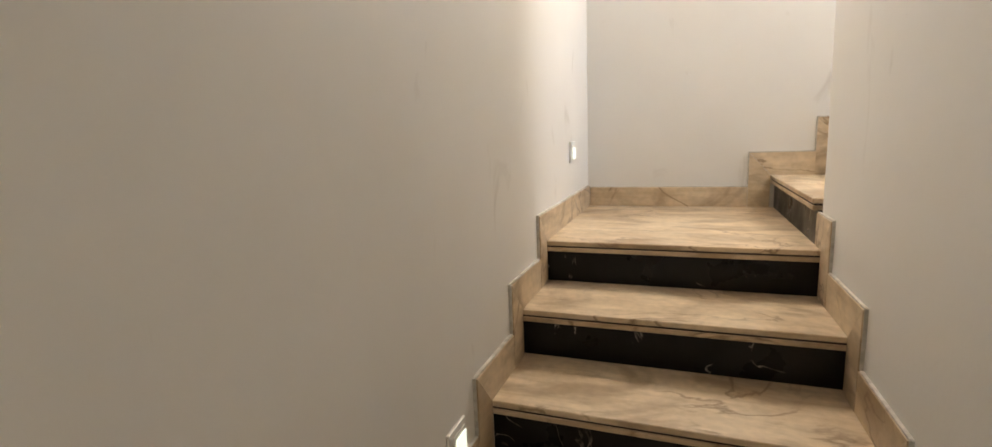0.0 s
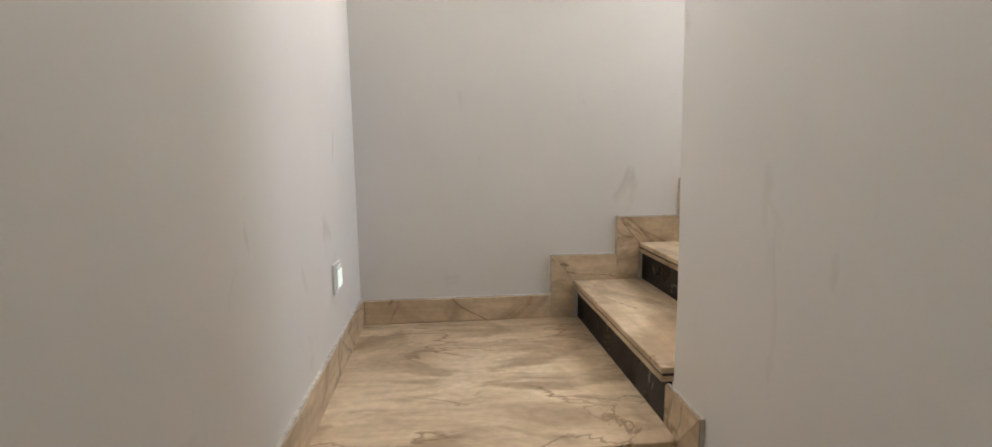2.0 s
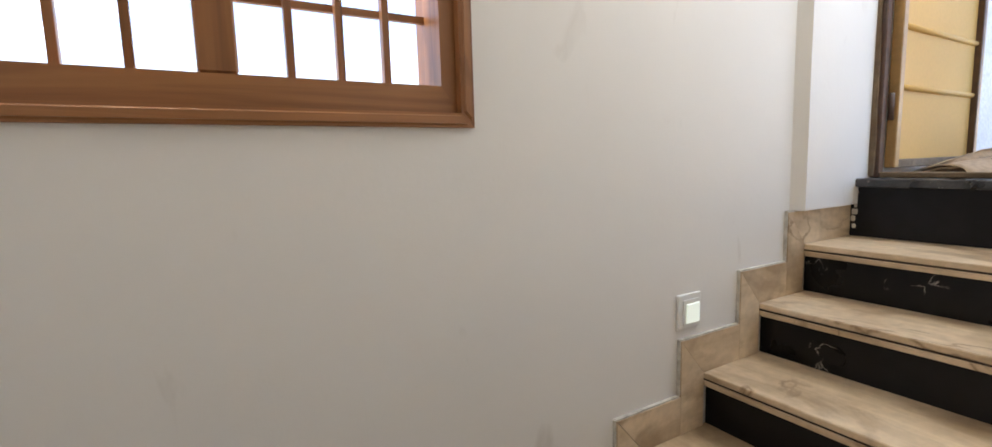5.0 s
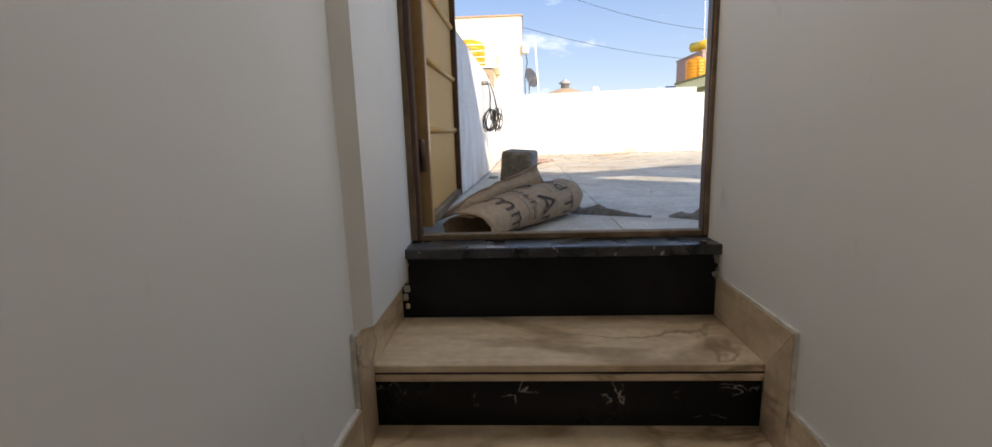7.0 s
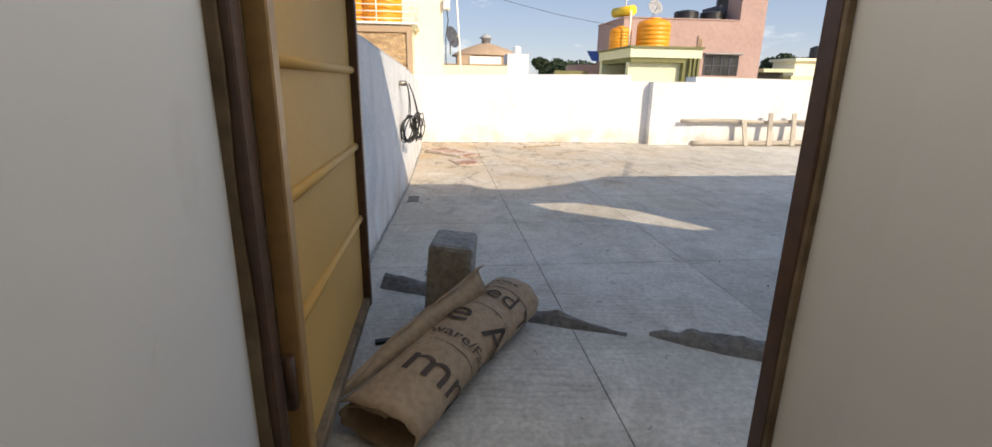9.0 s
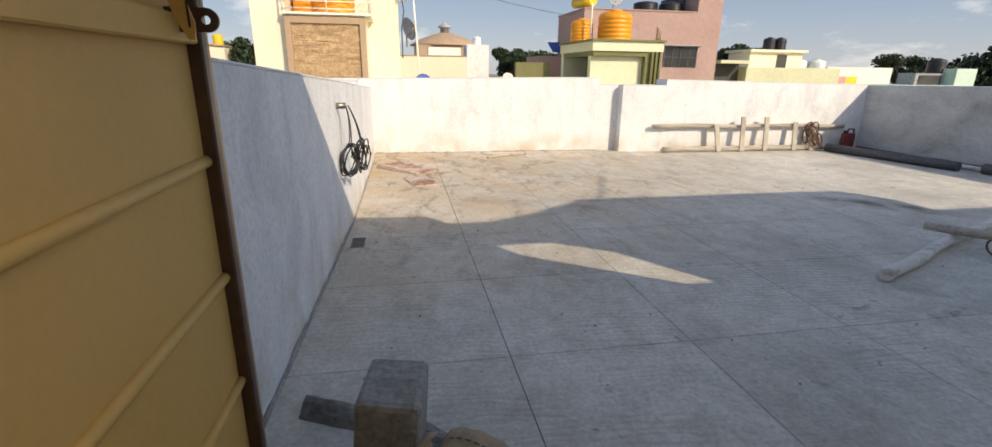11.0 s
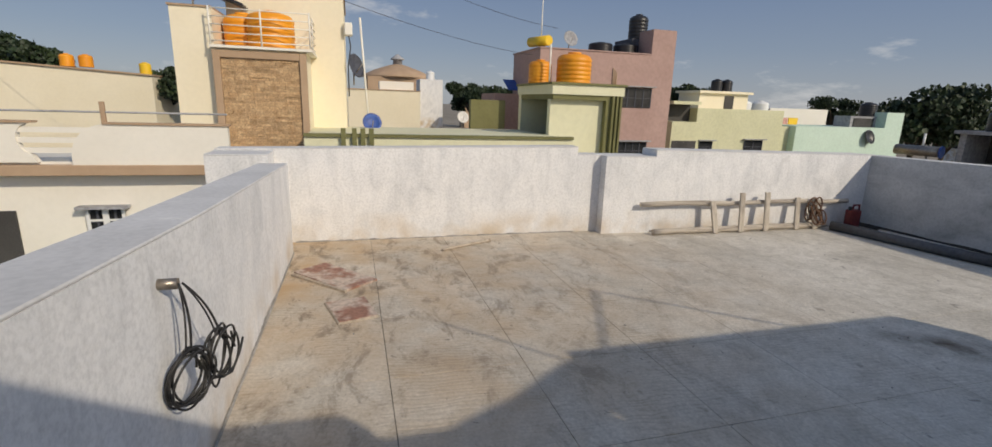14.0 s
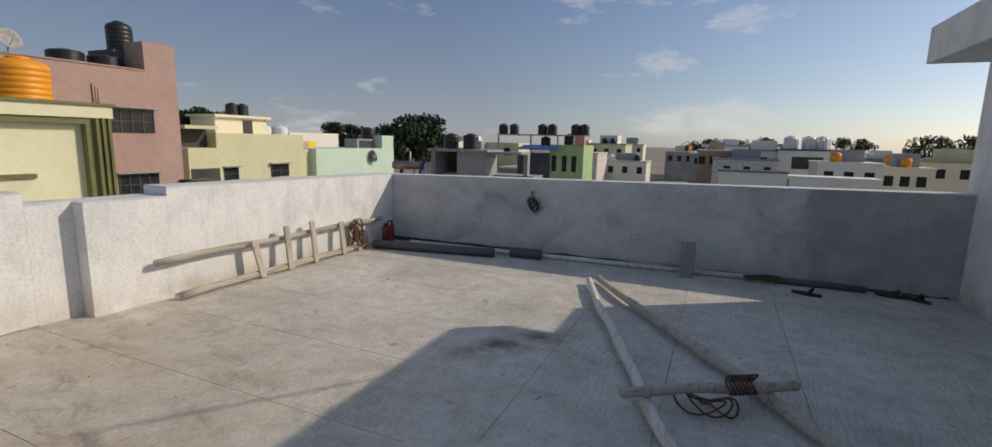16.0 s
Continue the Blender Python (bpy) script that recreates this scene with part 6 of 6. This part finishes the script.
part("window", box(B(), 35.5, 36.5, -74.72, -74.66, 0.3, 1.5), DARKGLASS, yh)

wr = thing("white_row_house", (0.0, -56.0, G0), "long low white roof parapet with dark coping", "house")
part("wall", box(B(), -1.2, 4.8, -58, -54.7, G0, 0.1), PALE, wr)
part("coping", box(B(), -1.3, 4.9, -58, -54.6, 0.1, 0.22), DARKWALL, wr)
part("wall", box(B(), -8.6, -1.35, -58, -54.7, G0, -0.1), PALE, wr)
th = thing("tank_house", (-7.0, -89.0, G0), "house with white tanks and rails on its roof", "house")
part("wall", box(B(), -10.4, -3.2, -92, -87, G0, 2.1), PALE, th)
part("roof_edge", box(B(), -10.6, -3.0, -92, -86.8, 2.1, 2.3), DARKWALL, th)
# flat dark panel painting the shade of an opening
part("opening", box(B(), -9.0, -5.0, -87.05, -86.98, -0.6, 1.2), SHADOWED, th)
for k in range(7):
    part("rail", tube(B(), [(-10.4 + k * 0.8, -87, 2.3), (-10.4 + k * 0.8, -87, 4.0)], 0.05, 6), STEEL, th)
for x in (-4.8, -7.2, -8.9):
    tank("roof_tank", x, -89, 2.3, 0.95, 2.0, PLASTIC, "white cylindrical tank on a far roof", "white roof tanks")
tank("roof_tank", -11.7, -88, -3.5, 1.3, 5.6, PLASTIC, "tall white cylindrical tank beside a far house", "white roof tanks")
ch = thing("cream_house", (-20.2, -97.0, G0), "distant cream house with plastic tanks on its flat roof", "house")
part("wall", box(B(), -22.4, -18.0, -99.5, -95, G0, 0.2), CREAM, ch)
for x in (-21.0, -19.5, -25.5, -29.0):
    tank("roof_tank", x, -97, 0.2 if x > -22 else -1.2, 0.9, 1.8, YELLOWTANK if x < -20 else ORANGE, "yellow plastic tank far across the roofs", "yellow roof tanks")
pr = thing("pink_house", (-24.0, -96.0, G0), "distant pink flat-roofed house", "house")
part("wall", box(B(), -30, -22.5, -99, -94, G0, -1.2), PINKWALL, pr)
for k in range(3):
    part("window", box(B(), -28.6 + 2.2 * k, -27.7 + 2.2 * k, -94.02, -93.96, -3.6, -1.8), PALE, pr)

# far houses, each with windows, and roof clutter
rnd = random.Random(21)
paints = [PALE, CREAM, GREYWALL, GREYWALL, WHITEWASH, PALE, YELLOWISH, BUFF]
for k in range(46):
    ang = radians(rnd.uniform(-112, -58)) if k < 34 else radians(rnd.uniform(-20, 40))
    d = rnd.uniform(75, 190)
    x, y = 4.5 + d * math.cos(ang), d * math.sin(ang)
    w, dp, h = rnd.uniform(5, 10), rnd.uniform(5, 9), rnd.uniform(-1.5, 1.8) + (d - 75) * 0.012
    if k >= 34 and x < 60:
        continue
    house = thing("far_house", (x, y, G0), rnd.choice(("pale flat-roofed house far across the roofs", "small plastered house far off in the haze")), "house", "far houses")
    part("wall", box(B(), x - w / 2, x + w / 2, y - dp / 2, y + dp / 2, G0, h), rnd.choice(paints), house)
    part("roof_edge", box(B(), x - w / 2 - 0.15, x + w / 2 + 0.15, y - dp / 2 - 0.15, y + dp / 2 + 0.15, h, h + 0.25), rnd.choice(paints), house)
    part("stairhead", box(B(), x - w / 4, x + w / 5, y - dp / 4, y + dp / 4, h + 0.25, h + rnd.uniform(1.2, 2.4)), rnd.choice(paints), house)
    for c in range(3):
        part("window", box(B(), x - w / 2 + 0.8 + c * w / 3.2, x - w / 2 + 1.8 + c * w / 3.2, y + dp / 2, y + dp / 2 + 0.06, h - 2.2, h - 0.9), DARKGLASS, house)
    for c in range(rnd.randint(0, 2)):
        part("roof_tank", lathe(B(), (x + rnd.uniform(-w / 3, w / 3), y + dp / 3, h + 0.25), [(0.6, 0), (0.6, 1.0), (0.3, 1.2)], 12), rnd.choice((BLACKTANK, BLACKTANK, ORANGE, PLASTIC)), house)


def tree(x, y, top, spread, seed, label="broad dark green tree behind the roofs", leaves=5600):
    """A tapered trunk with limbs, and a crown of small leaf clumps gathered in uneven lobes."""
    rnd = random.Random(seed)
    t = thing("tree", (x, y, G0), label, "tree", "trees behind the roofs")
    crown0 = top - spread * 1.25
    bm = tube(B(), [(x, y, G0), (x + 0.1, y, (G0 + crown0) / 2), (x, y + 0.1, crown0 + spread * 0.5)], [0.35, 0.28, 0.14], 9)
    lobes = []
    for k in range(13):
        a, e = rnd.uniform(0, 2 * math.pi), rnd.uniform(-0.25, 1.0)
        r = spread * rnd.uniform(0.35, 0.72)
        c = Vector((x + r * math.cos(a), y + r * math.sin(a), crown0 + spread * 0.45 + e * spread * 0.45))
        lobes.append((c, spread * rnd.uniform(0.22, 0.42)))
        tube(bm, [(x, y, crown0 - spread * 0.1), Vector((x, y, crown0 + spread * 0.2)).lerp(c, 0.5), c], [0.13, 0.08, 0.03], 6)
    part("trunk", bm, BARK, t)
    verts, faces = [], []
    for k in range(leaves):
        c, r = rnd.choice(lobes)
        v = Vector((rnd.gauss(0, 1), rnd.gauss(0, 1), rnd.gauss(0, 1))).normalized() * r * (rnd.random() ** 0.45)
        v.z *= 0.75
        p = c + v
        s = spread * rnd.uniform(0.02, 0.05)
        q = Euler((rnd.uniform(0, 6.3), rnd.uniform(0, 6.3), rnd.uniform(0, 6.3))).to_matrix()
        n = len(verts)
        for co in ((-1, -0.5, 0), (0, -0.8, 0.25), (1, -0.4, 0), (0.9, 0.6, 0.1), (0, 0.9, -0.2), (-0.9, 0.5, 0.1)):
            verts.append(p + q @ (Vector(co) * s))
        faces.append((n, n + 1, n + 2, n + 3, n + 4, n + 5))
    me = bpy.data.meshes.new("crown")
    me.from_pydata(verts, [], faces)
    me.materials.append(LEAF)
    ob = new("crown", me)
    ob.parent = t
    ob.matrix_parent_inverse = Matrix.Translation((-x, -y, -G0))
    return t


tree(50, -10.4, 4.9, 2.9, 1)
tree(48, -13.2, 4.2, 2.2, 2)
tree(42.1, -54.5, 6.4, 5.8, 3)
tree(44.0, -62.0, 6.0, 5.6, 4)
tree(46, -48.0, 4.6, 2.7, 5)
tree(46, -30.5, 5.2, 2.6, 6)
tree(36, 9.0, 4.4, 2.2, 7)
tree(46, 21.0, 6.5, 3.6, 8)
for k, (x, y, top) in enumerate(((9.5, -150, 5.5), (3, -150, 5.0), (-4, -155, 6.0), (-27, -160, 6.5), (-40, -150, 7.0), (-50, -150, 7.5), (-62, -160, 8.0))):
    tree(x, y, top, 5.5, 30 + k, "hazy tree far across the roofs", 1500)

# overhead wires
for k, (p, q, sag) in enumerate((((24, 2.0, 8.5), (31, -10.5, 6.6), 0.5), ((24, 1.5, 6.2), (33, -12.0, 5.2), 0.4), ((30, 14.0, 6.2), (24, 4.9, 6.0), 0.3))):
    p, q = Vector(p), Vector(q)
    tagged(part("overhead_wire", tube(B(), [p.lerp(q, i / 12) - Vector((0, 0, sag * 4 * (i / 12) * (1 - i / 12))) for i in range(13)], 0.010, 5), WIRE), "thin black overhead wire strung between the houses", "wire", "overhead wires")
